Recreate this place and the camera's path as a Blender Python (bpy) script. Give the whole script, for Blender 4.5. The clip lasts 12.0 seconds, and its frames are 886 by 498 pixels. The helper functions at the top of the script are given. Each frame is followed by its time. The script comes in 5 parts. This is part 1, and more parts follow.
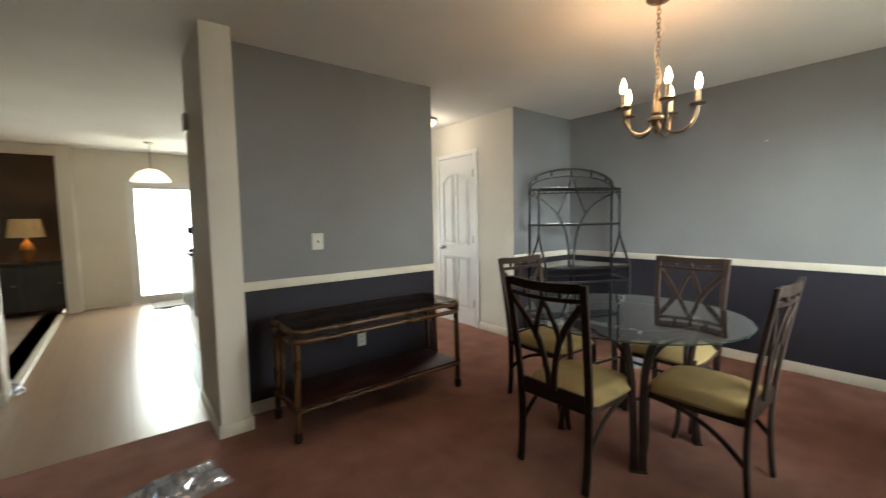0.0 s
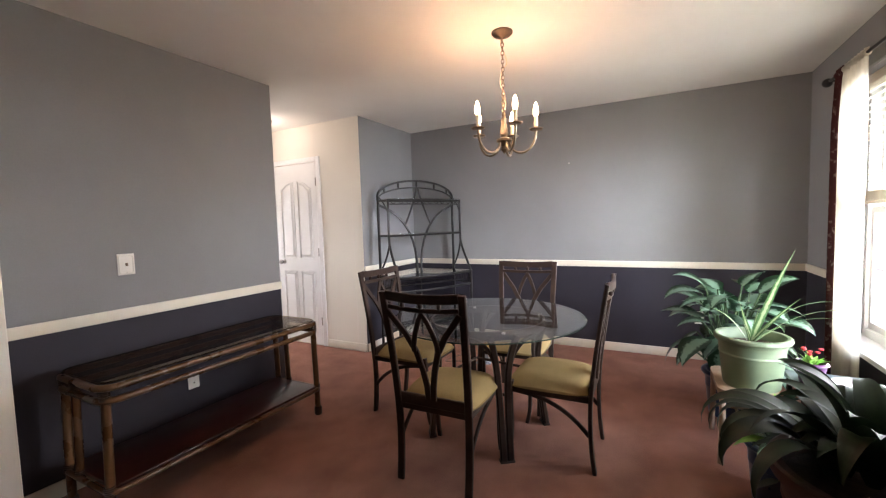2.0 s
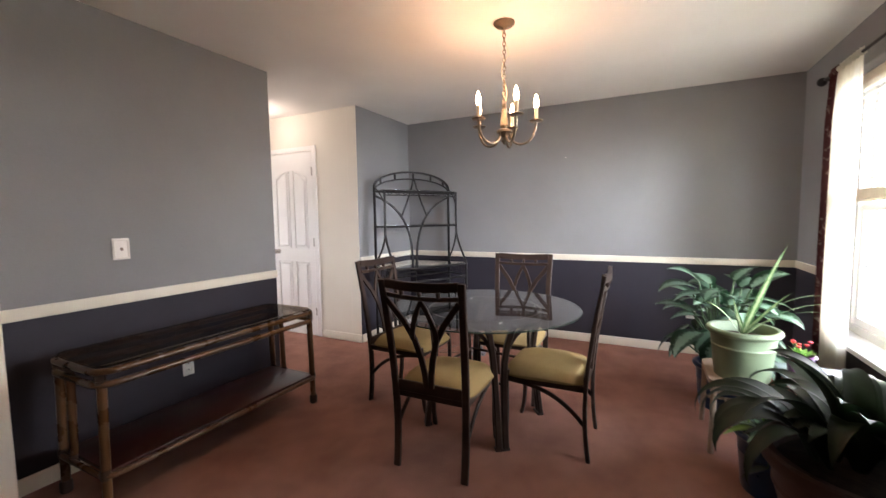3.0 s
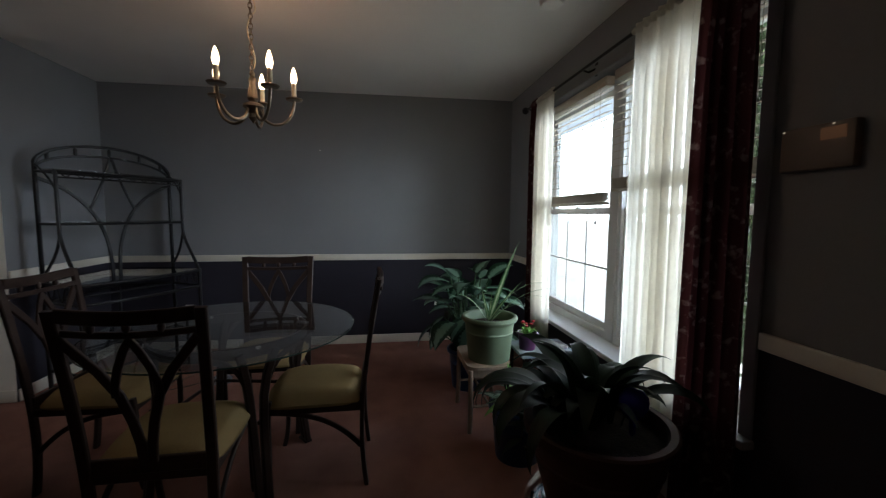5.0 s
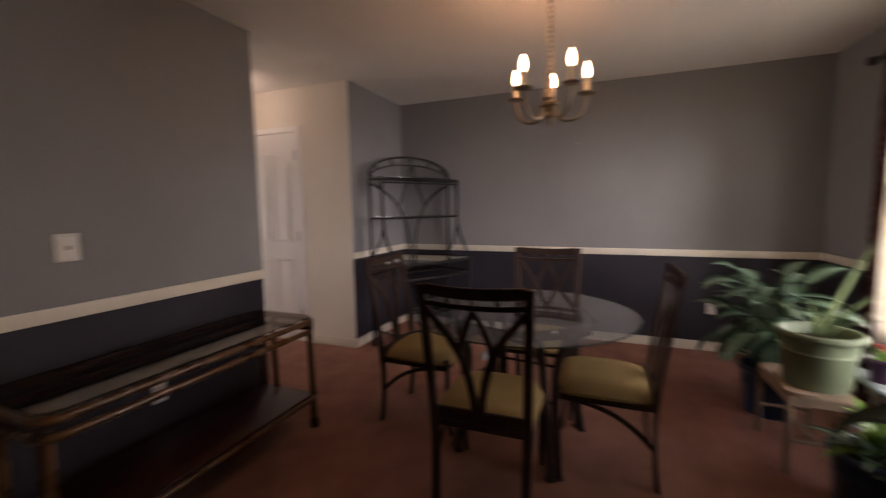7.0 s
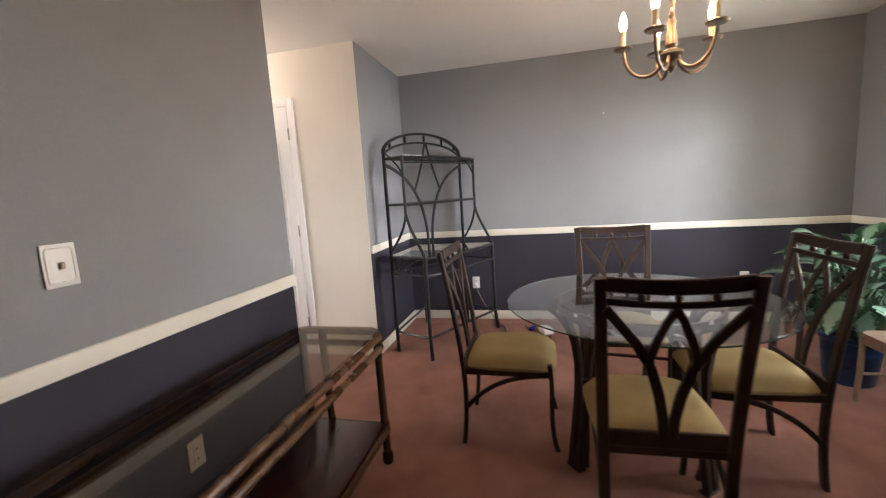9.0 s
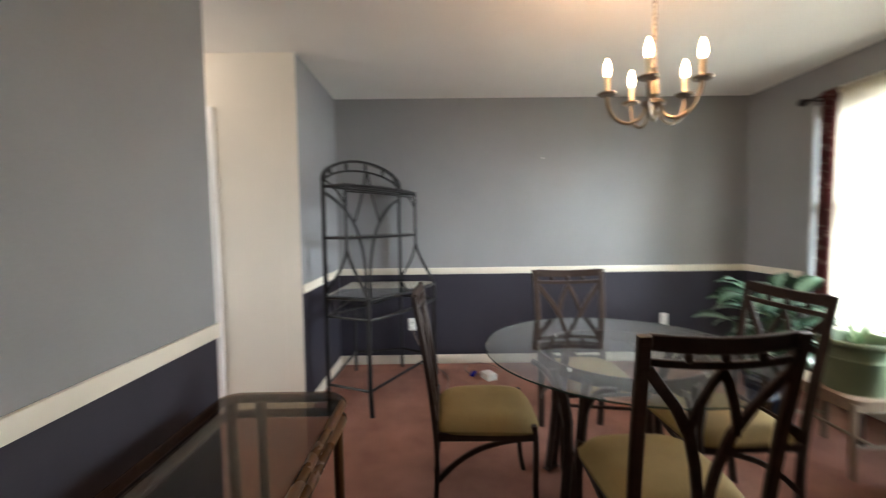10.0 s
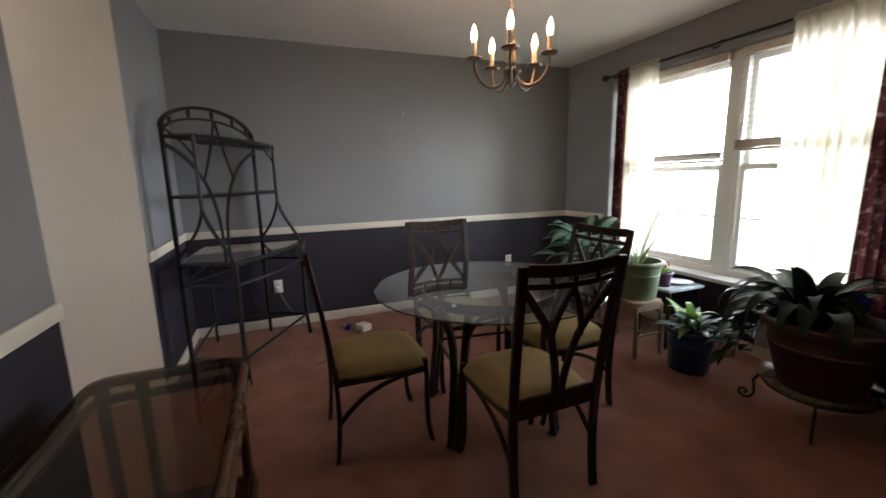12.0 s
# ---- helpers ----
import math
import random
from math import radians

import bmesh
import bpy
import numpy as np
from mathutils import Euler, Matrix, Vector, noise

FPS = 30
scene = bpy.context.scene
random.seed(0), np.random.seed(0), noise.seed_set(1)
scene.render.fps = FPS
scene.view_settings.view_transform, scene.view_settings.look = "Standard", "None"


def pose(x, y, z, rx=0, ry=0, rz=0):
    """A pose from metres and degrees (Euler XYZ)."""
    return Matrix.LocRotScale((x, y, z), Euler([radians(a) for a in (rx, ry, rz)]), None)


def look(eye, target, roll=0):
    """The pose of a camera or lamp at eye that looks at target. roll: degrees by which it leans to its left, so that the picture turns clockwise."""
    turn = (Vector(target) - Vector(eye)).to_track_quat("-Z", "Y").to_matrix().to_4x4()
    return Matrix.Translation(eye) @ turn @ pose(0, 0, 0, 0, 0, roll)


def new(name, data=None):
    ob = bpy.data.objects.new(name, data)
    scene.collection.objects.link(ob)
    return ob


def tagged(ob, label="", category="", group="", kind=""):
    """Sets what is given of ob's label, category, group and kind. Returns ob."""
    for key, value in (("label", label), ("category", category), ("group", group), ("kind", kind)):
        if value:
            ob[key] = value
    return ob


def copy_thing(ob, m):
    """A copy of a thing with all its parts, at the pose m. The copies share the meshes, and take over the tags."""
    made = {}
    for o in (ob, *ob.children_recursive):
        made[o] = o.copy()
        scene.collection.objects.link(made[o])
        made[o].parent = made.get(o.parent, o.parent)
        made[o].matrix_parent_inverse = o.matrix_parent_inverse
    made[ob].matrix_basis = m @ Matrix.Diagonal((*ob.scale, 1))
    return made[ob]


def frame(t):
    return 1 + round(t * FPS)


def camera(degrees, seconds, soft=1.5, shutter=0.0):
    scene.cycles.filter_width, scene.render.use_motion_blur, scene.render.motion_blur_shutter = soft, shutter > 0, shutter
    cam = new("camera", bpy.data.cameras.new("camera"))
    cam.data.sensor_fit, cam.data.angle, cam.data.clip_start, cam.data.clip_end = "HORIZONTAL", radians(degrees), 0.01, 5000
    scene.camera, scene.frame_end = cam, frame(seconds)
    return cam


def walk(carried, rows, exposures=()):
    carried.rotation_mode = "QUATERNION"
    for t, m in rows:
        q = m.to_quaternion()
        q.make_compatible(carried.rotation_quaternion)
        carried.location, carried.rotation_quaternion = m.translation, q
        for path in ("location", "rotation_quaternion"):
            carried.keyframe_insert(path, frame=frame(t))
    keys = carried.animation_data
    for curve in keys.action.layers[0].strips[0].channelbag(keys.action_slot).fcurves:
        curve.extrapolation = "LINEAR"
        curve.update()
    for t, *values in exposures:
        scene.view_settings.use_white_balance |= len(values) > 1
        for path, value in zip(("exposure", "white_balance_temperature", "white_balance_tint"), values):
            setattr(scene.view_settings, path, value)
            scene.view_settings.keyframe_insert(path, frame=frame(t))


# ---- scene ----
cam = camera(95.1, 12.0, soft=1.2, shutter=0.6)
PATH = [
    (0, (0.285, 0.315, 1.302), (1.524, 1.879, 1.151), -1.0),
    (0.5, (0.325, 0.37, 1.303), (1.831, 1.683, 1.213), -0.8),
    (1, (0.247, 0.456, 1.325), (2.038, 1.345, 1.266), -4.6),
    (1.5, (0.197, 0.535, 1.322), (1.982, 1.421, 1.154), -0.4),
    (2, (0.209, 0.531, 1.328), (1.976, 1.46, 1.2), -1.8),
    (2.5, (0.199, 0.534, 1.325), (1.969, 1.459, 1.22), -1.2),
    (3, (0.184, 0.56, 1.301), (1.966, 1.455, 1.146), -0.8),
    (3.5, (0.251, 0.554, 1.294), (2.154, 1.127, 1.075), -0.3),
    (3.7, (0.308, 0.558, 1.298), (2.248, 0.995, 1.083), -0.8),
    (5.3, (0.465, 0.753, 1.304), (2.431, 0.426, 1.135), 0.6),
    (5.5, (0.464, 0.77, 1.309), (2.432, 0.46, 1.141), 0.3),
    (6, (0.457, 0.813, 1.299), (2.447, 0.752, 1.108), -2.4),
    (6.5, (0.43, 0.9, 1.299), (2.397, 1.201, 1.096), -1.8),
    (7, (0.397, 1.054, 1.294), (2.243, 1.797, 1.096), -0.8),
    (7.2, (0.414, 1.126, 1.294), (2.188, 2.026, 1.094), 0.1),
    (9, (0.567, 1.907, 1.281), (2.494, 2.369, 1.01), -3.6),
    (9.5, (0.717, 2.098, 1.3), (2.672, 2.488, 1.132), -3.9),
    (10, (0.789, 2.267, 1.296), (2.786, 2.252, 1.178), -0.7),
    (10.5, (0.783, 2.44, 1.306), (2.7, 1.942, 1.032), -5.9),
    (11, (0.766, 2.476, 1.305), (2.661, 1.933, 0.966), -2.6),
    (11.5, (0.732, 2.458, 1.291), (2.598, 1.864, 0.885), -1.7),
    (12, (0.719, 2.459, 1.293), (2.55, 1.732, 0.949), -1.3),
]
EXPOSURES = [(0.0, 2.57, 6800, 4), (0.6, 2.62, 7400, 14), (1.0, 2.87, 7200, 15), (1.4, 2.90, 6700, 18), (2.0, 3.02, 6700, 19), (3.7, 2.97, 6700, 19), (5.3, 0.23, 6000, 11), (6.2, 0.21, 6100, 13), (6.6, 0.33, 6300, 15),
             (7.0, 1.6, 7900, 32), (7.3, 1.9, 7900, 32), (8.8, 3.14, 7000, 19), (9.5, 3.04, 6700, 15), (10.0, 2.94, 6600, 11), (11.0, 2.29, 6500, 12), (11.5, 2.14, 6500, 12), (12.0, 1.94, 6700, 15)]
walk(cam, [(t, look(eye, target, roll)) for t, eye, target, roll in PATH], EXPOSURES)

# ---- world, sun ----
world = bpy.data.worlds.new("world")
scene.world = world
world.use_nodes = True
sky = world.node_tree.nodes.new("ShaderNodeTexSky")
sky.sky_type, sky.sun_disc = "NISHITA", False
sky.sun_elevation, sky.sun_rotation = radians(52), radians(90)
sky.air_density, sky.dust_density, sky.ozone_density = 1.0, 3.0, 1.0
world.node_tree.links.new(sky.outputs[0], world.node_tree.nodes["Background"].inputs[0])
world.node_tree.nodes["Background"].inputs[1].default_value = 0.13
sun = new("sun", bpy.data.lights.new("sun", "SUN"))
sun.data.energy, sun.data.angle, sun.data.color = 5.0, radians(1.0), (1.0, 0.94, 0.86)
sun.matrix_world = look((0, 0, 0), (-math.cos(radians(52)), 0, -math.sin(radians(52))))

# the open sky to the south-west, standing in the two window openings, and the bright garden at the patio door
for x, aside, power in ((2.24, 0.56, 6.0), (3.26, 0.42, 4.0)):
    day = new("window_daylight", bpy.data.lights.new("window_daylight", "AREA"))
    day.data.shape, day.data.size, day.data.size_y, day.data.spread = "RECTANGLE", 0.80, 1.55, radians(80)
    day.data.energy, day.data.color = power, (0.76, 0.87, 1.0)
    day.matrix_world = look((x, -1.0, 1.36), (x + aside, 0.10, 1.0))
day = new("patio_daylight", bpy.data.lights.new("patio_daylight", "AREA"))
day.data.shape, day.data.size, day.data.size_y = "RECTANGLE", 1.6, 1.8
day.data.energy, day.data.color = 11.0, (1.0, 0.95, 0.88)
day.matrix_world = look((1.26, 8.72, 1.0), (1.5, 5.0, 0.8))


# ---- materials ----
def mat(name, col, rough=0.6, metal=0.0, var=0.12, scale=6.0, bump=0.0, bscale=80.0, spec=0.5, fine=0.0, emit=None, power=0.0, trans=0.0, ior=1.45, stretch=(1, 1, 1)):
    """A procedural surface: a colour with blotches at a coarse and a fine scale, and a fine relief."""
    m = bpy.data.materials.new(name)
    m.use_nodes = True
    n, ln = m.node_tree.nodes, m.node_tree.links
    b = n["Principled BSDF"]
    b.inputs["Roughness"].default_value, b.inputs["Metallic"].default_value = rough, metal
    b.inputs["Specular IOR Level"].default_value = spec
    b.inputs["IOR"].default_value = ior
    b.inputs["Transmission Weight"].default_value = trans
    tc = n.new("ShaderNodeTexCoord")
    mp = n.new("ShaderNodeMapping")
    mp.inputs["Scale"].default_value = stretch
    ln.new(tc.outputs["Object"], mp.inputs[0])
    no = n.new("ShaderNodeTexNoise")
    no.inputs["Scale"].default_value, no.inputs["Detail"].default_value = scale, 6
    ln.new(mp.outputs[0], no.inputs["Vector"])
    ramp = n.new("ShaderNodeValToRGB")
    ramp.color_ramp.elements[0].position, ramp.color_ramp.elements[1].position = 0.3, 0.7
    ramp.color_ramp.elements[0].color = (*[c * (1 - var) for c in col], 1)
    ramp.color_ramp.elements[1].color = (*[min(1, c * (1 + var)) for c in col], 1)
    ln.new(no.outputs[0], ramp.inputs[0])
    out = ramp.outputs[0]
    if fine or bump:
        f = n.new("ShaderNodeTexNoise")
        f.inputs["Scale"].default_value, f.inputs["Detail"].default_value = bscale, 3
        ln.new(mp.outputs[0], f.inputs["Vector"])
        if fine:
            mx = n.new("ShaderNodeMix")
            mx.data_type, mx.blend_type = "RGBA", "OVERLAY"
            mx.inputs[0].default_value = fine
            ln.new(out, mx.inputs[6])
            ln.new(f.outputs[0], mx.inputs[7])
            out = mx.outputs[2]
        if bump:
            bp = n.new("ShaderNodeBump")
            bp.inputs["Strength"].default_value, bp.inputs["Distance"].default_value = bump, 0.004
            ln.new(f.outputs[0], bp.inputs["Height"])
            ln.new(bp.outputs[0], b.inputs["Normal"])
    ln.new(out, b.inputs["Base Color"])
    rr = n.new("ShaderNodeMapRange")
    rr.inputs[3].default_value, rr.inputs[4].default_value = max(0, rough - 0.06), min(1, rough + 0.06)
    ln.new(no.outputs[0], rr.inputs[0])
    ln.new(rr.outputs[0], b.inputs["Roughness"])
    if emit:
        b.inputs["Emission Color"].default_value, b.inputs["Emission Strength"].default_value = (*emit, 1), power
    return m


def plain_glass(name, tint, gloss=0.85):
    """Thin clear glass: mostly see-through, with a mirror share that grows at a slant."""
    m = bpy.data.materials.new(name)
    m.use_nodes = True
    n, ln = m.node_tree.nodes, m.node_tree.links
    tr, gl, fr, mx = n.new("ShaderNodeBsdfTransparent"), n.new("ShaderNodeBsdfGlossy"), n.new("ShaderNodeLayerWeight"), n.new("ShaderNodeMixShader")
    tr.inputs[0].default_value = (*tint, 1)
    gl.inputs["Roughness"].default_value = 0.02
    pw, ma = n.new("ShaderNodeMath"), n.new("ShaderNodeMath")
    pw.operation, ma.operation = "POWER", "MULTIPLY_ADD"
    pw.inputs[1].default_value, ma.inputs[1].default_value, ma.inputs[2].default_value = 3.4, gloss * 0.95, 0.05 * gloss
    ln.new(fr.outputs["Facing"], pw.inputs[0])
    ln.new(pw.outputs[0], ma.inputs[0])
    ln.new(ma.outputs[0], mx.inputs[0])
    ln.new(tr.outputs[0], mx.inputs[1])
    ln.new(gl.outputs[0], mx.inputs[2])
    ln.new(mx.outputs[0], n["Material Output"].inputs[0])
    return m


def cloth(name, col, through_share, thin=0.0, fleck=None):
    """Curtain cloth that lets light through; fleck adds a woven pattern of a second colour."""
    m = bpy.data.materials.new(name)
    m.use_nodes = True
    n, ln = m.node_tree.nodes, m.node_tree.links
    b = n["Principled BSDF"]
    b.inputs["Roughness"].default_value, b.inputs["Specular IOR Level"].default_value = 0.8, 0.2
    tc = n.new("ShaderNodeTexCoord")
    no = n.new("ShaderNodeTexNoise")
    no.inputs["Scale"].default_value, no.inputs["Detail"].default_value = 26, 5
    ln.new(tc.outputs["Object"], no.inputs["Vector"])
    ramp = n.new("ShaderNodeValToRGB")
    ramp.color_ramp.elements[0].position, ramp.color_ramp.elements[1].position = (0.56, 0.66) if fleck else (0.3, 0.7)
    ramp.color_ramp.elements[0].color = (*col, 1)
    ramp.color_ramp.elements[1].color = (*(fleck or [c * 0.9 for c in col]), 1)
    ln.new(no.outputs[0], ramp.inputs[0])
    ln.new(ramp.outputs[0], b.inputs["Base Color"])
    tl = n.new("ShaderNodeBsdfTranslucent")
    ln.new(ramp.outputs[0], tl.inputs[0])
    mx = n.new("ShaderNodeMixShader")
    mx.inputs[0].default_value = through_share
    ln.new(b.outputs[0], mx.inputs[1])
    ln.new(tl.outputs[0], mx.inputs[2])
    last = mx
    if thin:
        tp, m2 = n.new("ShaderNodeBsdfTransparent"), n.new("ShaderNodeMixShader")
        m2.inputs[0].default_value = thin
        ln.new(mx.outputs[0], m2.inputs[1])
        ln.new(tp.outputs[0], m2.inputs[2])
        last = m2
    ln.new(last.outputs[0], n["Material Output"].inputs[0])
    return m


def leaf_mat(name, edge, mid, mid_width, rough=0.35, spec=0.5):
    """A leaf whose middle along the rib has a colour of its own, broken up by noise; u runs across, v along."""
    m = bpy.data.materials.new(name)
    m.use_nodes = True
    n, ln = m.node_tree.nodes, m.node_tree.links
    b = n["Principled BSDF"]
    b.inputs["Roughness"].default_value, b.inputs["Specular IOR Level"].default_value = rough, spec
    uv = n.new("ShaderNodeUVMap")
    uv.uv_map = "UVMap"
    sp = n.new("ShaderNodeSeparateXYZ")
    ln.new(uv.outputs[0], sp.inputs[0])
    d = n.new("ShaderNodeMath")
    d.operation = "SUBTRACT"
    d.inputs[1].default_value = 0.5
    ln.new(sp.outputs[0], d.inputs[0])
    a = n.new("ShaderNodeMath")
    a.operation = "ABSOLUTE"
    ln.new(d.outputs[0], a.inputs[0])
    tc = n.new("ShaderNodeTexCoord")
    no = n.new("ShaderNodeTexNoise")
    no.inputs["Scale"].default_value = 60
    ln.new(tc.outputs["Object"], no.inputs["Vector"])
    ad = n.new("ShaderNodeMath")
    ad.operation = "MULTIPLY_ADD"
    ad.inputs[1].default_value = 0.35
    ln.new(no.outputs[0], ad.inputs[0])
    ln.new(a.outputs[0], ad.inputs[2])
    ramp = n.new("ShaderNodeValToRGB")
    ramp.color_ramp.elements[0].position, ramp.color_ramp.elements[1].position = mid_width, mid_width + 0.12
    ramp.color_ramp.elements[0].color, ramp.color_ramp.elements[1].color = (*mid, 1), (*edge, 1)
    ln.new(ad.outputs[0], ramp.inputs[0])
    ln.new(ramp.outputs[0], b.inputs["Base Color"])
    tl = n.new("ShaderNodeBsdfTranslucent")
    ln.new(ramp.outputs[0], tl.inputs[0])
    mx = n.new("ShaderNodeMixShader")
    mx.inputs[0].default_value = 0.22
    ln.new(b.outputs[0], mx.inputs[1])
    ln.new(tl.outputs[0], mx.inputs[2])
    ln.new(mx.outputs[0], n["Material Output"].inputs[0])
    return m


PAINT_UP = mat("grey_wall_paint", (0.246, 0.248, 0.252), 0.66, spec=0.3, var=0.06, scale=1.6, bump=0.12, bscale=140, fine=0.05)
PAINT_LOW = mat("slate_wall_paint", (0.034, 0.0315, 0.0415), 0.62, spec=0.25, var=0.1, scale=1.8, bump=0.12, bscale=140, fine=0.05)
CREAM = mat("cream_wall_paint", (0.74, 0.69, 0.60), 0.65, var=0.04, scale=1.5, bump=0.12, bscale=140)
TRIM = mat("ivory_trim_paint", (0.72, 0.67, 0.56), 0.4, var=0.05, scale=5, bump=0.03, bscale=60)
WHITE = mat("white_door_paint", (0.80, 0.79, 0.77), 0.38, var=0.03, scale=4, bump=0.04, bscale=50)
CEIL = mat("ceiling_paint", (0.78, 0.76, 0.72), 0.9, var=0.03, scale=2, bump=0.35, bscale=160)
CARPET = mat("rose_brown_carpet", (0.33, 0.165, 0.125), 0.95, var=0.20, scale=4.2, bump=1.0, bscale=420, fine=0.7, spec=0.1)
CARPET_TAN = mat("tan_carpet", (0.40, 0.32, 0.26), 0.95, var=0.12, scale=3.0, bump=1.0, bscale=420, fine=0.5, spec=0.1)
PLANK = mat("oak_laminate", (0.36, 0.255, 0.175), 0.3, var=0.07, scale=2.5, bump=0.04, bscale=60, fine=0.15, stretch=(9, 0.5, 9))
DARKPAINT = mat("brown_accent_paint", (0.085, 0.06, 0.045), 0.6, var=0.08, scale=1.5)
BRONZE = mat("dark_bronze_metal", (0.038, 0.023, 0.017), 0.44, metal=0.15, spec=0.32, var=0.3, scale=14, bump=0.15, bscale=90)
IRON = mat("grey_iron", (0.024, 0.023, 0.023), 0.38, metal=0.5, var=0.25, scale=14, bump=0.15, bscale=90)
BLACK = mat("black_iron", (0.02, 0.019, 0.019), 0.45, metal=0.4, var=0.2, scale=20)
SEAT = mat("olive_gold_fabric", (0.31, 0.228, 0.105), 0.85, var=0.12, scale=5, bump=0.5, bscale=300, fine=0.25, spec=0.2)
RATTAN = mat("rattan_pole", (0.088, 0.042, 0.016), 0.28, var=0.12, scale=6, bump=0.06, bscale=70, stretch=(1, 1, 1))
MAHOG = mat("mahogany_shelf", (0.038, 0.008, 0.006), 0.3, var=0.3, scale=3, bump=0.05, bscale=60, stretch=(0.6, 6, 6))
BRASS = mat("antique_pewter_brass", (0.24, 0.19, 0.14), 0.34, metal=0.95, var=0.15, scale=20)
NICKEL = mat("satin_nickel", (0.35, 0.32, 0.29), 0.3, metal=1.0, var=0.08, scale=20)
CANDLE = mat("ivory_candle_sleeve", (0.80, 0.70, 0.52), 0.5, var=0.05, scale=20)
BULB = mat("glowing_bulb", (1, 0.9, 0.75), 0.2, emit=(1.0, 0.70, 0.40), power=6.0)
GLASS = plain_glass("clear_glass", (0.93, 0.96, 0.95))
TABLE_GLASS = plain_glass("table_glass", (0.88, 0.90, 0.895), 1.0)
SMOKE_GLASS = plain_glass("smoked_console_glass", (0.60, 0.52, 0.44), 0.45)
GLASS_EDGE = mat("green_glass_edge", (0.045, 0.07, 0.062), 0.12, var=0.1, scale=20)
VINYL = mat("white_vinyl", (0.78, 0.78, 0.77), 0.4, var=0.03, scale=5)
SLAT = mat("wood_blind_slat", (0.62, 0.56, 0.46), 0.45, var=0.12, scale=10, stretch=(1, 12, 12))
SHEER = cloth("sheer_cream_voile", (0.95, 0.91, 0.80), 0.88, thin=0.18)
DRAPE = cloth("burgundy_drape", (0.088, 0.026, 0.027), 0.15, fleck=(0.26, 0.18, 0.165))
SOIL = mat("potting_soil", (0.035, 0.024, 0.018), 0.95, var=0.5, scale=30, bump=1.0, bscale=120)
POT_GREEN = mat("pale_green_pot", (0.155, 0.205, 0.125), 0.5, var=0.12, scale=8)
POT_BLUE = mat("dark_blue_pot", (0.010, 0.032, 0.085), 0.3, var=0.2, scale=8)
POT_TERRA = mat("terracotta_pot", (0.066, 0.032, 0.024), 0.6, var=0.14, scale=7, bump=0.2, bscale=60)
POT_PURPLE = mat("purple_pot", (0.06, 0.012, 0.055), 0.35, var=0.1, scale=10)
STOOL = mat("bleached_wood", (0.28, 0.205, 0.145), 0.55, var=0.15, scale=7, stretch=(6, 6, 1), bump=0.1)
PLASTIC = mat("white_plastic", (0.75, 0.73, 0.68), 0.35, var=0.04, scale=12)
BLUE = mat("blue_plastic", (0.03, 0.03, 0.32), 0.2, var=0.1, scale=12)
CORD = mat("cord_rubber", (0.24, 0.17, 0.13), 0.5, var=0.1, scale=12)
L_VAR = leaf_mat("variegated_leaf", (0.006, 0.032, 0.012), (0.18, 0.29, 0.21), 0.34, 0.36)
L_DARK = leaf_mat("dark_strap_leaf", (0.007, 0.017, 0.007), (0.011, 0.026, 0.010), 0.3, 0.5, 0.3)
L_SPIKE = leaf_mat("striped_spike_leaf", (0.05, 0.12, 0.04), (0.30, 0.36, 0.20), 0.30)
L_LIME = leaf_mat("lime_leaf", (0.13, 0.30, 0.05), (0.20, 0.38, 0.08), 0.3)
STEM = mat("green_stem", (0.035, 0.07, 0.028), 0.5, var=0.2, scale=20)
FLOWER = mat("red_petal", (0.45, 0.03, 0.04), 0.6, var=0.2, scale=30)
GRASS = mat("pale_dry_lawn", (0.52, 0.54, 0.51), 0.95, var=0.25, scale=0.8, bump=0.8, bscale=30)
BARK = mat("bark", (0.12, 0.085, 0.06), 0.9, var=0.3, scale=8, bump=0.8, bscale=30)
TREELEAF = mat("tree_foliage", (0.07, 0.11, 0.035), 0.7, var=0.4, scale=1.2)
FOIL = mat("crumpled_clear_wrap", (0.55, 0.56, 0.60), 0.12, metal=0.6, var=0.3, scale=14)
SHADE = mat("lamp_shade_linen", (0.42, 0.30, 0.15), 0.8, emit=(1.0, 0.6, 0.25), power=0.015)
FROST = mat("frosted_lamp_glass", (0.9, 0.85, 0.75), 0.4, emit=(1.0, 0.84, 0.6), power=0.25)
DARKWOOD = mat("dark_sideboard_wood", (0.02, 0.015, 0.012), 0.4, var=0.2, scale=5)


# ---- building helpers ----
def box_bm(x0, x1, y0, y1, z0, z1, bevel=0.0, seg=2, bm=None):
    one = bmesh.new()
    bmesh.ops.create_cube(one, size=1)
    bmesh.ops.transform(one, matrix=Matrix.Translation(((x0 + x1) / 2, (y0 + y1) / 2, (z0 + z1) / 2)) @ Matrix.Diagonal((x1 - x0, y1 - y0, z1 - z0, 1)), verts=one.verts)
    if bevel:
        bmesh.ops.bevel(one, geom=one.edges[:], offset=bevel, segments=seg, affect="EDGES", profile=0.5)
    return join(bm, one)


def join(bm, one):
    """Adds the bmesh one to bm, and returns the sum."""
    if bm is None:
        return one
    me = bpy.data.meshes.new("tmp")
    one.to_mesh(me)
    one.free()
    bm.from_mesh(me)
    bpy.data.meshes.remove(me)
    return bm


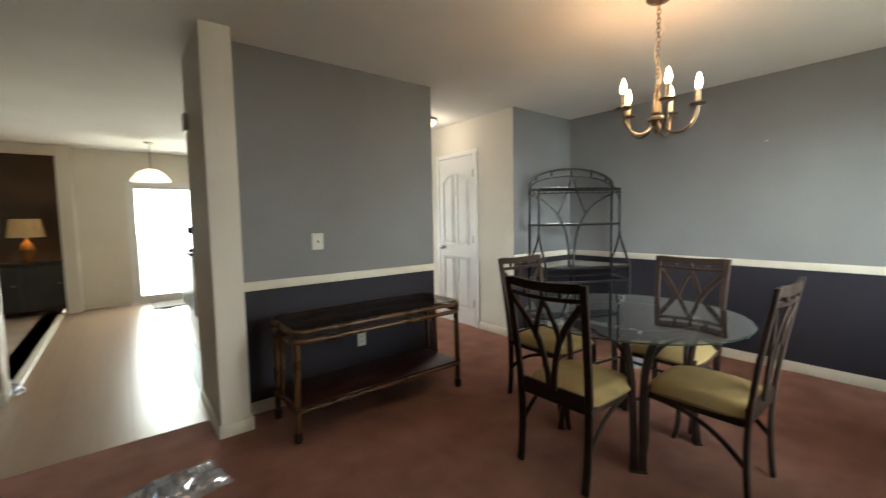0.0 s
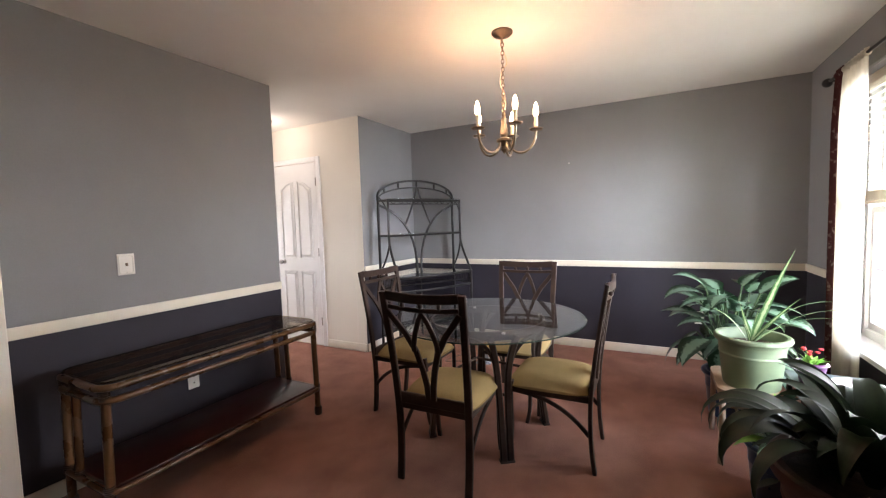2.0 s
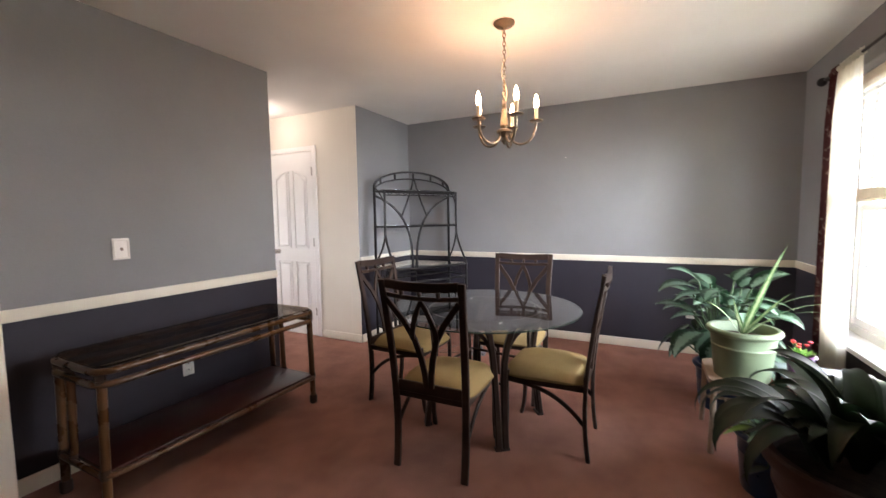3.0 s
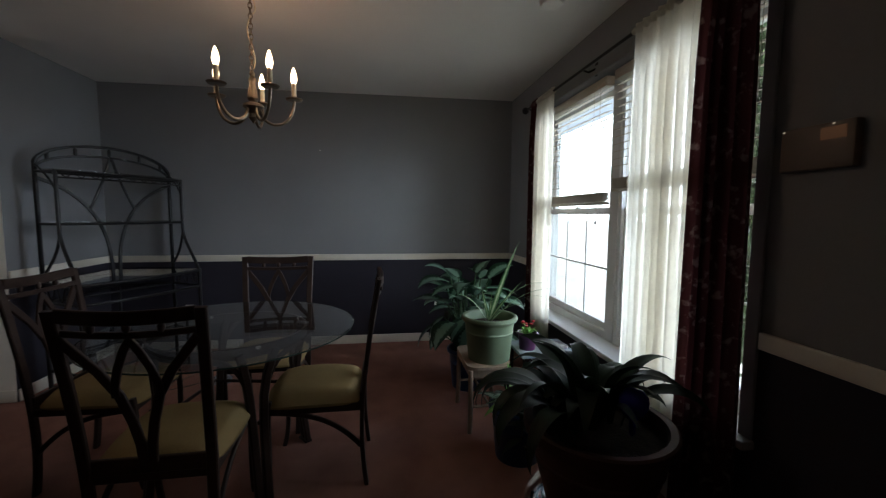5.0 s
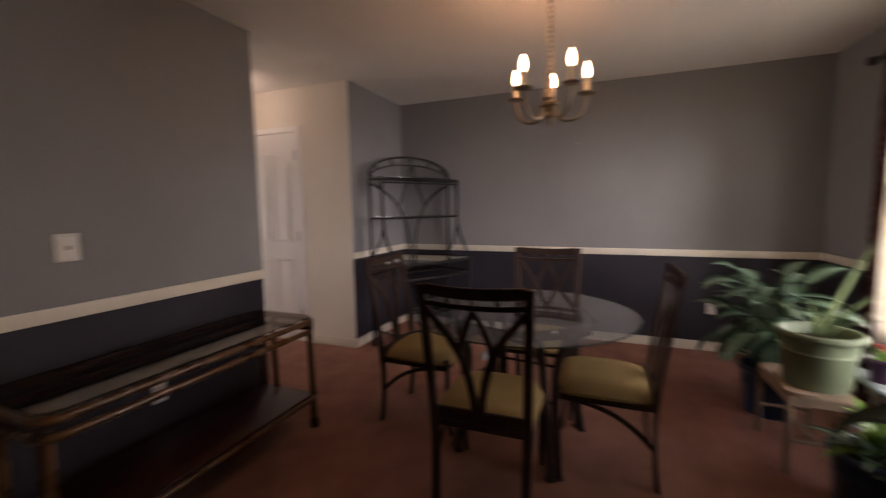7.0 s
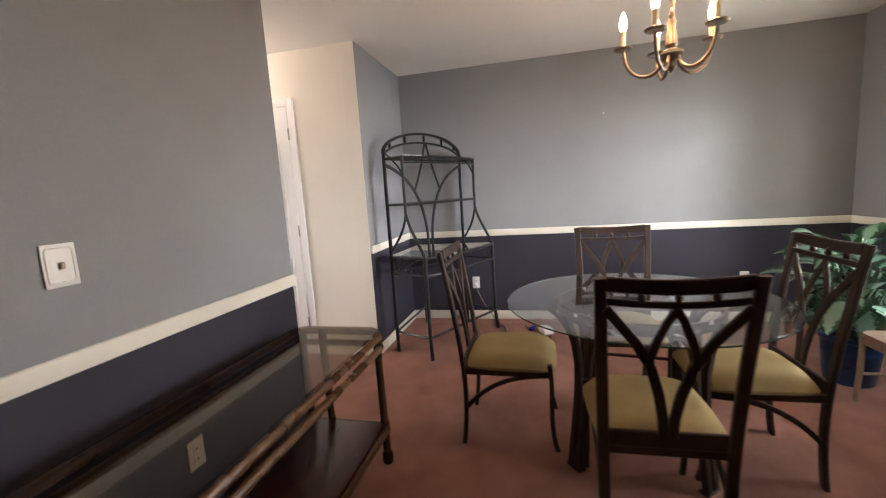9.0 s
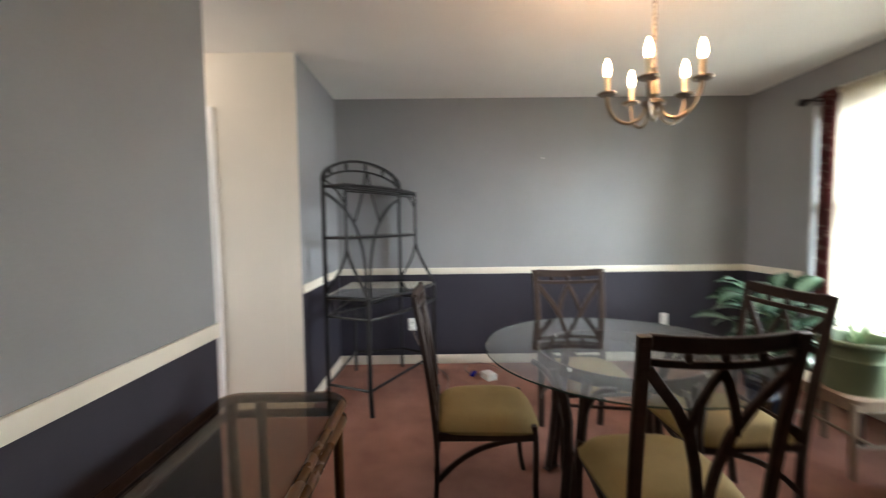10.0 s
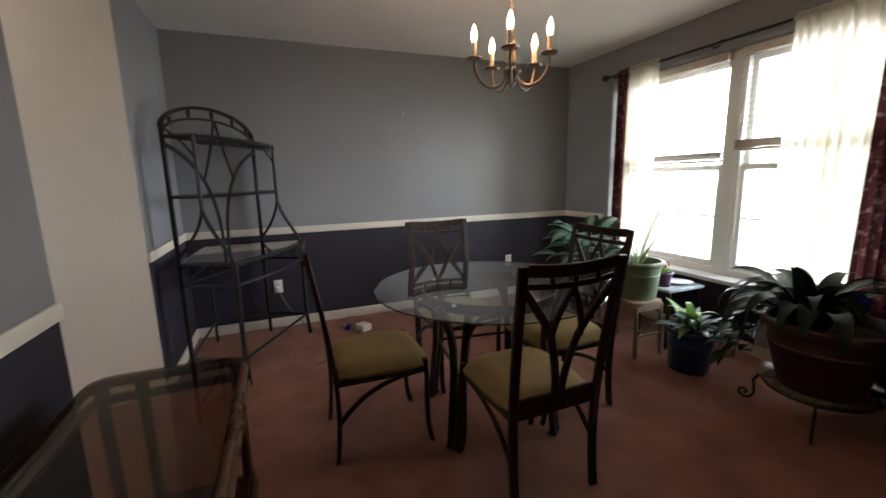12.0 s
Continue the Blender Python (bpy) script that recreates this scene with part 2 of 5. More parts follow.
def tube(points, r, sides=10, bm=None, flat=None, up=(0, 0, 1), taper=None, closed=False):
    """A bar swept along points: round with radius r, or flat = (width, thickness), the width lying along up."""
    pts = [Vector(p) for p in points]
    out = bmesh.new()
    rings = []
    n = len(pts)
    side0 = None
    for i, p in enumerate(pts):
        a = pts[(i - 1) % n] if closed else pts[max(0, i - 1)]
        b = pts[(i + 1) % n] if closed else pts[min(n - 1, i + 1)]
        t = (b - a).normalized()
        if flat:
            s = Vector(up)
            s = (s - t * s.dot(t)).normalized()
        else:
            s = side0 if side0 else (Vector((0, 0, 1)) if abs(t.z) < 0.9 else Vector((1, 0, 0)))
            s = (s - t * s.dot(t)).normalized()
            side0 = s
        q = t.cross(s)
        k = taper(i / max(1, n - 1)) if taper else 1.0
        if flat:
            w, h = flat[0] * k / 2, flat[1] * k / 2
            c = min(w, h) * 0.4
            offs = [(w, h - c), (w - c, h), (c - w, h), (-w, h - c), (-w, c - h), (c - w, -h), (w - c, -h), (w, c - h)]
        else:
            offs = [(r * k * math.cos(2 * math.pi * j / sides), r * k * math.sin(2 * math.pi * j / sides)) for j in range(sides)]
        rings.append([out.verts.new(p + s * u + q * v) for u, v in offs])
    m = len(rings[0])
    for i in range(n if closed else n - 1):
        r0, r1 = rings[i], rings[(i + 1) % n]
        for j in range(m):
            out.faces.new((r0[j], r0[(j + 1) % m], r1[(j + 1) % m], r1[j]))
    if not closed:
        out.faces.new(rings[0][::-1])
        out.faces.new(rings[-1])
    bmesh.ops.recalc_face_normals(out, faces=out.faces[:])
    return join(bm, out)


def lathe(profile, sides=32, centre=(0, 0, 0), bm=None, close=True):
    """Turns (radius, height) pairs round the z axis."""
    out = bmesh.new()
    rings = [[out.verts.new((centre[0] + max(r, 0.0005) * math.cos(2 * math.pi * j / sides), centre[1] + max(r, 0.0005) * math.sin(2 * math.pi * j / sides), centre[2] + z)) for j in range(sides)] for r, z in profile]
    for r0, r1 in zip(rings, rings[1:]):
        for j in range(sides):
            out.faces.new((r0[j], r0[(j + 1) % sides], r1[(j + 1) % sides], r1[j]))
    if close:
        out.faces.new(rings[0][::-1])
        out.faces.new(rings[-1])
    bmesh.ops.recalc_face_normals(out, faces=out.faces[:])
    return join(bm, out)


def bez(a, b, c, d, n=10):
    a, b, c, d = Vector(a), Vector(b), Vector(c), Vector(d)
    return [a * (1 - t) ** 3 + b * 3 * t * (1 - t) ** 2 + c * 3 * t * t * (1 - t) + d * t ** 3 for t in [i / n for i in range(n + 1)]]


def part(name, bm, material, parent=None, label="", smooth=True):
    """Links a bmesh as one mesh object under a thing or a part."""
    me = bpy.data.meshes.new(name)
    bm.to_mesh(me)
    bm.free()
    for m in (material if isinstance(material, (list, tuple)) else (material,)):
        me.materials.append(m)
    if smooth:
        me.shade_smooth()
        me.set_sharp_from_angle(angle=radians(38))
    ob = new(name, me)
    if parent:
        ob.parent = parent
    return tagged(ob, label)


def thing(name, label, category, at=(0, 0, 0), turn=0.0, group=""):
    ob = new(name)
    ob.empty_display_size = 0.1
    ob.matrix_world = pose(*at, 0, 0, turn)
    return tagged(ob, label, category, group)


def structure(name, bm, material, label, smooth=False):
    ob = part(name, bm, material, None, label, smooth)
    return tagged(ob, kind="structure")


# ---- the large structure ----
H, RAIL = 2.44, 0.87
XF, YL, YW, XE, XD = 4.53, 3.205, -0.575, 2.465, 3.528   # far wall, console wall, window wall, its end, hall wall
WX0, WX1, WZ0, WZ1 = 1.72, 3.86, 0.50, 2.15             # window opening


def two_tone(x0, x1, y0, y1, z0=0.0, z1=H):
    """A wall with the dark paint under the chair rail and the grey above it."""
    bm = bmesh.new()
    for a, b, k in ((z0, min(z1, RAIL), 1), (max(z0, RAIL), z1, 0)):
        if b > a:
            n = len(bm.faces)
            box_bm(x0, x1, y0, y1, a, b, bm=bm)
            bm.faces.ensure_lookup_table()
            for f in bm.faces[n:]:
                f.material_index = k
    return bm


TWO = (PAINT_UP, PAINT_LOW)
structure("wall_north", two_tone(0.855, XE, YL, 3.72), TWO, "grey wall over dark slate wainscot, behind the console table")
bm = two_tone(XD, XF, YL, YL + 0.12)
for f in bm.faces:
    if f.normal.x < -0.5 or f.calc_center_median().x < XD + 0.001:
        f.material_index = 2
structure("wall_niche", bm, (PAINT_UP, PAINT_LOW, CREAM), "grey and slate wall beside the corner rack, with a cream end")
structure("wall_east", two_tone(XF, XF + 0.12, YW - 0.22, YL + 0.12), TWO, "grey far wall over dark slate wainscot")
bm = two_tone(-2.2, WX0, YW - 0.22, YW)
for a in (two_tone(WX1, XF, YW - 0.22, YW), two_tone(WX0, WX1, YW - 0.22, YW, 0, WZ0), two_tone(WX0, WX1, YW - 0.22, YW, WZ1, H)):
    join(bm, a)
structure("wall_south", bm, TWO, "grey and slate window wall with a wide double window")
structure("wall_hall", box_bm(XD, XD + 0.12, YL + 0.1205, 8.50, 0, H), CREAM, "cream painted hall wall with the closet door")
structure("pillar", box_bm(0.685, 0.855, 3.0, 3.72, 0, H, 0.004, 1), CREAM, "cream painted wall end beside the foyer")
structure("wall_west", two_tone(-2.32, -2.2, YW - 0.22, 4.7), TWO, "plain grey and slate wall behind the entrance")
structure("wall_foyer", box_bm(-2.2, -0.45, 4.55, 4.72, 0, H, 0.004, 1), CREAM, "cream wall end at the family room opening")
structure("wall_stub", box_bm(-0.40, -0.23, 8.30, 8.50, 0, H, 0.004, 1), CREAM, "cream wall stub beside the family room opening")
structure("wall_header", box_bm(-4.5, -0.4005, 8.32, 8.46, 2.30, H), CREAM, "cream header over the family room opening")
SX0, SX1, SZ1 = 0.38, 2.15, 1.98
bm = box_bm(-0.23, SX0, 8.50, 8.65, 0, H)
box_bm(SX1, XD + 0.12, 8.50, 8.65, 0, H, bm=bm)
box_bm(SX0, SX1, 8.50, 8.65, SZ1, H, bm=bm)
structure("wall_kitchen", bm, CREAM, "cream kitchen wall around the sliding glass door")
structure("wall_family", box_bm(-4.5, -0.23, 9.1, 9.22, 0, H), DARKPAINT, "dark brown accent wall of the family room")
structure("wall_family_side", box_bm(-4.6, -4.5, 4.7, 9.22, 0, H), DARKPAINT, "dark brown side wall of the family room")
structure("wall_family_front", box_bm(-4.5, -2.32, 4.6, 4.7, 0, H), CREAM, "plain cream wall of the family room")
structure("wall_family_end", box_bm(-0.35, -0.23, 8.65, 9.1, 0, H), CREAM, "cream return wall of the family room")
structure("ceiling", box_bm(-4.7, XF + 0.12, YW - 0.22, 9.4, H, H + 0.12), CEIL, "white lightly textured ceiling")

bm = box_bm(-2.3, XF, YW, 3.31, -0.1, 0.0)
box_bm(XE, XD, 3.31, 5.2, -0.1, 0.0, bm=bm)
structure("floor", bm, CARPET, "rose-brown cut-pile carpet")
structure("floor_family", box_bm(-4.5, -0.48, 4.72, 9.1, -0.1, 0.0), CARPET_TAN, "tan family room carpet")
structure("subfloor", box_bm(-2.3, XD, 3.31, 8.50, -0.12, -0.012), DARKWOOD, "dark joints under the plank floor")
structure("threshold", box_bm(-0.50, -0.43, 4.72, 8.30, 0.0, 0.012, 0.004, 1), TRIM, "pale strip between plank floor and carpet")

# chair rails and skirting boards
def trim_run(kind, x0, x1, y0, y1):
    """A moulded strip of chair rail or skirting along a wall, set against it."""
    z0, z1 = (0.842, 0.902) if kind == "chair_rail" else (0.0, 0.085)
    bm = box_bm(x0, x1, y0, y1, z0, z1, 0.005, 2)
    structure(kind, bm, TRIM, "ivory painted chair rail moulding" if kind == "chair_rail" else "ivory painted skirting board", smooth=True)


for kind, d in (("chair_rail", 0.018), ("baseboard", 0.014)):
    trim_run(kind, 0.86, XE, YL - d, YL - 0.0005)
    trim_run(kind, XD + 0.004, XF - d - 0.002, YL - d, YL - 0.0005)
    trim_run(kind, XF - d, XF - 0.0005, YW, YL)
    trim_run(kind, WX1 + 0.06, XF - d - 0.002, YW + 0.0005, YW + d)
    trim_run(kind, -2.2, WX0 - 0.06, YW + 0.0005, YW + d)
trim_run("baseboard", WX0 - 0.055, WX1 + 0.055, YW + 0.0005, YW + 0.014)
trim_run("baseboard", XD - 0.014, XD - 0.0005, YL, 3.745)
trim_run("baseboard", XD - 0.014, XD - 0.0005, 4.51, 8.50)
trim_run("baseboard", 0.671, 0.869, 2.985, 2.9995)
trim_run("baseboard", 0.671, 0.6845, 3.0, 3.72)
trim_run("baseboard", 0.8555, 0.869, 3.0, YL - 0.016)
trim_run("baseboard", -0.23, SX0 - 0.05, 8.486, 8.4995)
trim_run("baseboard", -2.2, -0.44, 4.535, 4.5495)


# ---- windows ----
def window_unit(x0, x1, z0, z1, y):
    """A white double-hung window: frame, two sashes, glass and a six-light grid in the lower sash."""
    w = tagged(new("window"), "white vinyl double-hung window with grilles in the lower sash", "window", "dining room windows", "structure")
    bm = box_bm(x0, x0 + 0.032, y - 0.05, y + 0.05, z0, z1)
    box_bm(x1 - 0.032, x1, y - 0.05, y + 0.05, z0, z1, bm=bm)
    box_bm(x0 + 0.032, x1 - 0.032, y - 0.05, y + 0.05, z1 - 0.045, z1, bm=bm)
    box_bm(x0 + 0.032, x1 - 0.032, y - 0.05, y + 0.05, z0, z0 + 0.05, bm=bm)
    part("window_frame", bm, VINYL, w)
    zm = z0 + (z1 - z0) * 0.5
    for name, a, b, yy in (("upper_sash", zm - 0.02, z1 - 0.047, y - 0.022), ("lower_sash", z0 + 0.052, zm + 0.02, y + 0.014)):
        xa, xb = x0 + 0.034, x1 - 0.034
        bm = box_bm(xa, xa + 0.032, yy - 0.016, yy + 0.016, a, b)
        box_bm(xb - 0.032, xb, yy - 0.016, yy + 0.016, a, b, bm=bm)
        box_bm(xa + 0.032, xb - 0.032, yy - 0.016, yy + 0.016, b - 0.04, b, bm=bm)
        box_bm(xa + 0.032, xb - 0.032, yy - 0.016, yy + 0.016, a, a + 0.045, bm=bm)
        s = part(name, bm, VINYL, w)
        pane = part("pane", box_bm(xa + 0.032, xb - 0.032, yy - 0.002, yy + 0.002, a + 0.045, b - 0.04), GLASS, s)
        pane.visible_shadow = False
        if name == "lower_sash":
            bm = None
            for i in (1, 2):
                x = xa + 0.032 + (xb - xa - 0.064) * i / 3
                bm = box_bm(x - 0.006, x + 0.006, yy + 0.003, yy + 0.009, a + 0.045, b - 0.04, bm=bm)
            z = (a + b) / 2
            box_bm(xa + 0.032, xb - 0.032, yy + 0.003, yy + 0.010, z - 0.006, z + 0.006, bm=bm)
            part("grille", bm, VINYL, s)
            part("sash_lock", box_bm((xa + xb) / 2 - 0.03, (xa + xb) / 2 + 0.03, yy - 0.012, yy + 0.014, b, b + 0.014, 0.004, 1), VINYL, s)
    return w


WM = (WX0 + WX1) / 2
window_unit(WX0, WM - 0.035, WZ0, WZ1, YW - 0.165)
window_unit(WM + 0.035, WX1, WZ0, WZ1, YW - 0.165)
structure("window_mullion", box_bm(WM - 0.034, WM + 0.034, YW - 0.215, YW - 0.11, WZ0, WZ1, 0.003, 1), VINYL, "white post between the two windows")
structure("window_sill", box_bm(WX0 - 0.06, WX1 + 0.06, YW - 0.114, YW + 0.05, WZ0 - 0.028, WZ0 + 0.004, 0.006, 2), VINYL, "white painted window sill")
bm = box_bm(WX0 - 0.055, WX0 - 0.0005, YW + 0.0005, YW + 0.014, WZ0 + 0.006, WZ1 + 0.055, 0.004, 1)
box_bm(WX1 + 0.0005, WX1 + 0.055, YW + 0.0005, YW + 0.014, WZ0 + 0.006, WZ1 + 0.055, 0.004, 1, bm=bm)
box_bm(WX0, WX1, YW + 0.0005, YW + 0.014, WZ1 + 0.0005, WZ1 + 0.055, 0.004, 1, bm=bm)
structure("window_trim", bm, PAINT_UP, "grey painted casing round the window")


def blind(x0, x1, z_low, y, label):
    """A half-raised slatted blind: head rail, hanging slats, the gathered stack and its cord."""
    b = thing("window_blind", label, "blind", group="window blinds")
    part("head_rail", box_bm(x0, x1, y - 0.025, y + 0.03, WZ1 - 0.062, WZ1 - 0.004, 0.004, 1), SLAT, b, "cream wooden valance")
    z = WZ1 - 0.085
    me = None
    while z > z_low + 0.11:
        if me is None:
            s = part("slat", box_bm(x0 + 0.005, x1 - 0.005, -0.022, 0.022, -0.0013, 0.0013), SLAT, b)
            me = s.data
        else:
            s = new("slat", me)
            s.parent = b
        s.matrix_basis = pose(0, y, z, -14, 0, 0)
        z -= 0.043
    for k in range(14):
        s = new("slat", me)
        s.parent = b
        s.matrix_basis = pose(0.002 * (k % 2), y, z_low + 0.022 + k * 0.0042, 0, 0, 0)
    part("bottom_rail", box_bm(x0 + 0.004, x1 - 0.004, y - 0.024, y + 0.024, z_low, z_low + 0.018, 0.004, 1), SLAT, b)
    for i in (0.15, 0.5, 0.85):
        x = x0 + (x1 - x0) * i
        part("ladder_cord", tube([(x, y + 0.023, WZ1 - 0.06), (x, y + 0.024, z_low + 0.02)], 0.0014, 5), SLAT, b)
    part("pull_cord", tube(bez((x0 + 0.06, y + 0.032, WZ1 - 0.06), (x0 + 0.06, y + 0.034, 1.9), (x0 + 0.062, y + 0.034, 1.5), (x0 + 0.064, y + 0.034, 1.27)), 0.0016, 5), SLAT, b)
    part("tassel", lathe([(0.003, 0.03), (0.006, 0.022), (0.008, 0.0)], 10, (x0 + 0.064, y + 0.034, 1.24)), VINYL, b)


blind(WX0 + 0.012, WM - 0.042, 1.44, YW - 0.08, "cream slatted wooden blind, half raised in the window")
blind(WM + 0.042, WX1 - 0.012, 1.365, YW - 0.08, "cream slatted wooden blind, raised lower in its window")

# curtains on their rod
YR, ZR = YW + 0.085, 2.185
rod = thing("curtain_rod", "dark bronze curtain rod with ball finials", "curtain rod")
part("rod", tube([(1.58, YR, ZR), (3.84, YR, ZR)], 0.009, 12), BLACK, rod)
for x, s in ((1.58, -1), (3.84, 1)):
    bm = lathe([(0.008, 0), (0.016, 0.01), (0.012, 0.018), (0.026, 0.035), (0.03, 0.052), (0.022, 0.072), (0.004, 0.082)], 16)
    bmesh.ops.transform(bm, matrix=pose(x, YR, ZR, 0, 90 * s, 0), verts=bm.verts)
    part("finial", bm, BLACK, rod)
for x in (1.64, 2.86, 3.79):
    bm = box_bm(x - 0.012, x + 0.012, YW + 0.0005, YW + 0.008, ZR - 0.04, ZR + 0.04, 0.002, 1)
    tube([(x, YW + 0.006, ZR + 0.005), (x, YR - 0.03, ZR - 0.02), (x, YR, ZR - 0.014)], 0.006, 8, bm)
    part("bracket", bm, BLACK, rod)


def rows_top(x0, x1):
    """The gathered sleeve through which the rod runs."""
    n = int((x1 - x0) / 0.006)
    return tube([(x0 + (x1 - x0) * i / n, YR, ZR) for i in range(n + 1)], 0.0165, 10, taper=lambda t: 1 + 0.14 * math.sin(t * n * 1.3) + 0.08 * math.sin(t * n * 0.53))


def curtain(name, x0, x1, z0, folds, depth, material, label, spread=0.0, seed=1):
    """A hanging panel of gathered cloth: deep folds that wander and open towards the hem, with a rod pocket."""
    rnd = random.Random(seed)
    ph = [rnd.uniform(0, 6.28) for _ in range(6)]
    nx, nz = folds * 14, 26
    bm = bmesh.new()
    rows = []
    for k in range(nz + 1):
        v = k / nz
        z = ZR + 0.03 + (z0 - ZR - 0.03) * v
        row = []
        for i in range(nx + 1):
            u = i / nx
            w = u + 0.012 * math.sin(7 * u + ph[0] + 2.2 * v) * v
            a = 2 * math.pi * folds * w + ph[1] + 0.7 * math.sin(3 * u + ph[2]) * v
            am = depth * (0.45 + 0.55 * min(1, v * 6)) * (0.8 + 0.35 * math.sin(5.1 * u + ph[3]))
            y = YR + am * (math.sin(a) + 0.22 * math.sin(2.3 * a + ph[4])) if v > 0.02 else YR + 0.35 * depth * math.sin(a)
            x = x0 + (x1 - x0) * w + spread * v * (u - 0.5) + 0.25 * am * math.cos(a)
            row.append(bm.verts.new((x, max(y, YW + 0.018), z)))
        rows.append(row)
    for r0, r1 in zip(rows, rows[1:]):
        for a, b, c, d in zip(r0, r0[1:], r1[1:], r1):
            bm.faces.new((a, b, c, d))
    c = thing(name, label, "curtain", group="window curtains")
    part("cloth", bm, material, c)
    hem = rows_top(x0, x1)
    part("rod_pocket", hem, material, c)
    return c


curtain("sheer_curtain", 3.30, 3.60, 0.12, 7, 0.022, SHEER, "cream sheer voile curtain, gathered beside the window", seed=3)
curtain("sheer_curtain", 1.93, 2.36, 0.12, 8, 0.026, SHEER, "wide cream sheer voile curtain over part of the window", 0.04, seed=5)
curtain("drape", 3.61, 3.73, 0.05, 4, 0.03, DRAPE, "burgundy patterned drape, drawn to the corner", seed=8)
curtain("drape", 1.68, 1.92, 0.05, 5, 0.034, DRAPE, "burgundy patterned drape, drawn aside", 0.05, seed=9)


# ---- closet door in the hall ----
def closet_door():
    d = tagged(new("door_1"), "white moulded closet door with arched panels, closed", "door", kind="structure")
    y0, y1, z1, x = 3.81, 4.44, 2.03, XD
    bm = box_bm(x - 0.012, x - 0.001, y0, y1, 0.012, z1)
    part("door_leaf", bm, WHITE, d)
    wmid = (y0 + y1) / 2
    for ya, yb in ((y0 + 0.085, wmid - 0.035), (wmid + 0.035, y1 - 0.085)):
        for za, zb, arch in ((0.98, 1.84, True), (0.20, 0.83, False)):
            inner, slope = (yb if yb < wmid else ya), (0.09 if arch else 0.0)
            outline = lambda q, xx: [(x - xx, ya + q, za + q), (x - xx, yb - q, za + q), (x - xx, yb - q, zb - q - slope * (yb != inner)), (x - xx, (ya + yb) / 2, zb - q - slope * 0.25), (x - xx, ya + q, zb - q - slope * (ya != inner))]
            bm = tube(outline(0.0, 0.013), 0.009, 6, closed=True)
            low, high = [[bm.verts.new(p) for p in outline(q, xx)] for q, xx in ((0.020, 0.0122), (0.034, 0.0225))]
            bm.faces.new(high)
            for k in range(5):
                bm.faces.new((low[k], low[(k + 1) % 5], high[(k + 1) % 5], high[k]))
            bmesh.ops.recalc_face_normals(bm, faces=bm.faces[:])
            part("panel", bm, WHITE, d, smooth=False)
    bm = lathe([(0.026, 0), (0.026, 0.006), (0.010, 0.010), (0.010, 0.028), (0.024, 0.036), (0.028, 0.05), (0.022, 0.062), (0.004, 0.066)], 20)
    bmesh.ops.transform(bm, matrix=pose(x - 0.012, y1 - 0.085, 0.94, 0, -90, 0), verts=bm.verts)
    part("door_knob", bm, NICKEL, d, "satin nickel knob")
    for z in (0.28, 1.05, 1.82):
        part("hinge", tube([(x - 0.02, y0 - 0.004, z - 0.045), (x - 0.02, y0 - 0.004, z + 0.045)], 0.006, 8), NICKEL, d)
    bm = box_bm(x - 0.018, x - 0.0005, y0 - 0.062, y0 - 0.006, 0, z1 + 0.062, 0.005, 2)
    box_bm(x - 0.018, x - 0.0005, y1 + 0.006, y1 + 0.062, 0, z1 + 0.062, 0.005, 2, bm=bm)
    box_bm(x - 0.0178, x - 0.0005, y0 - 0.006, y1 + 0.006, z1 + 0.006, z1 + 0.062, 0.005, 2, bm=bm)
    part("door_casing", bm, WHITE, d, "white door casing")


closet_door()


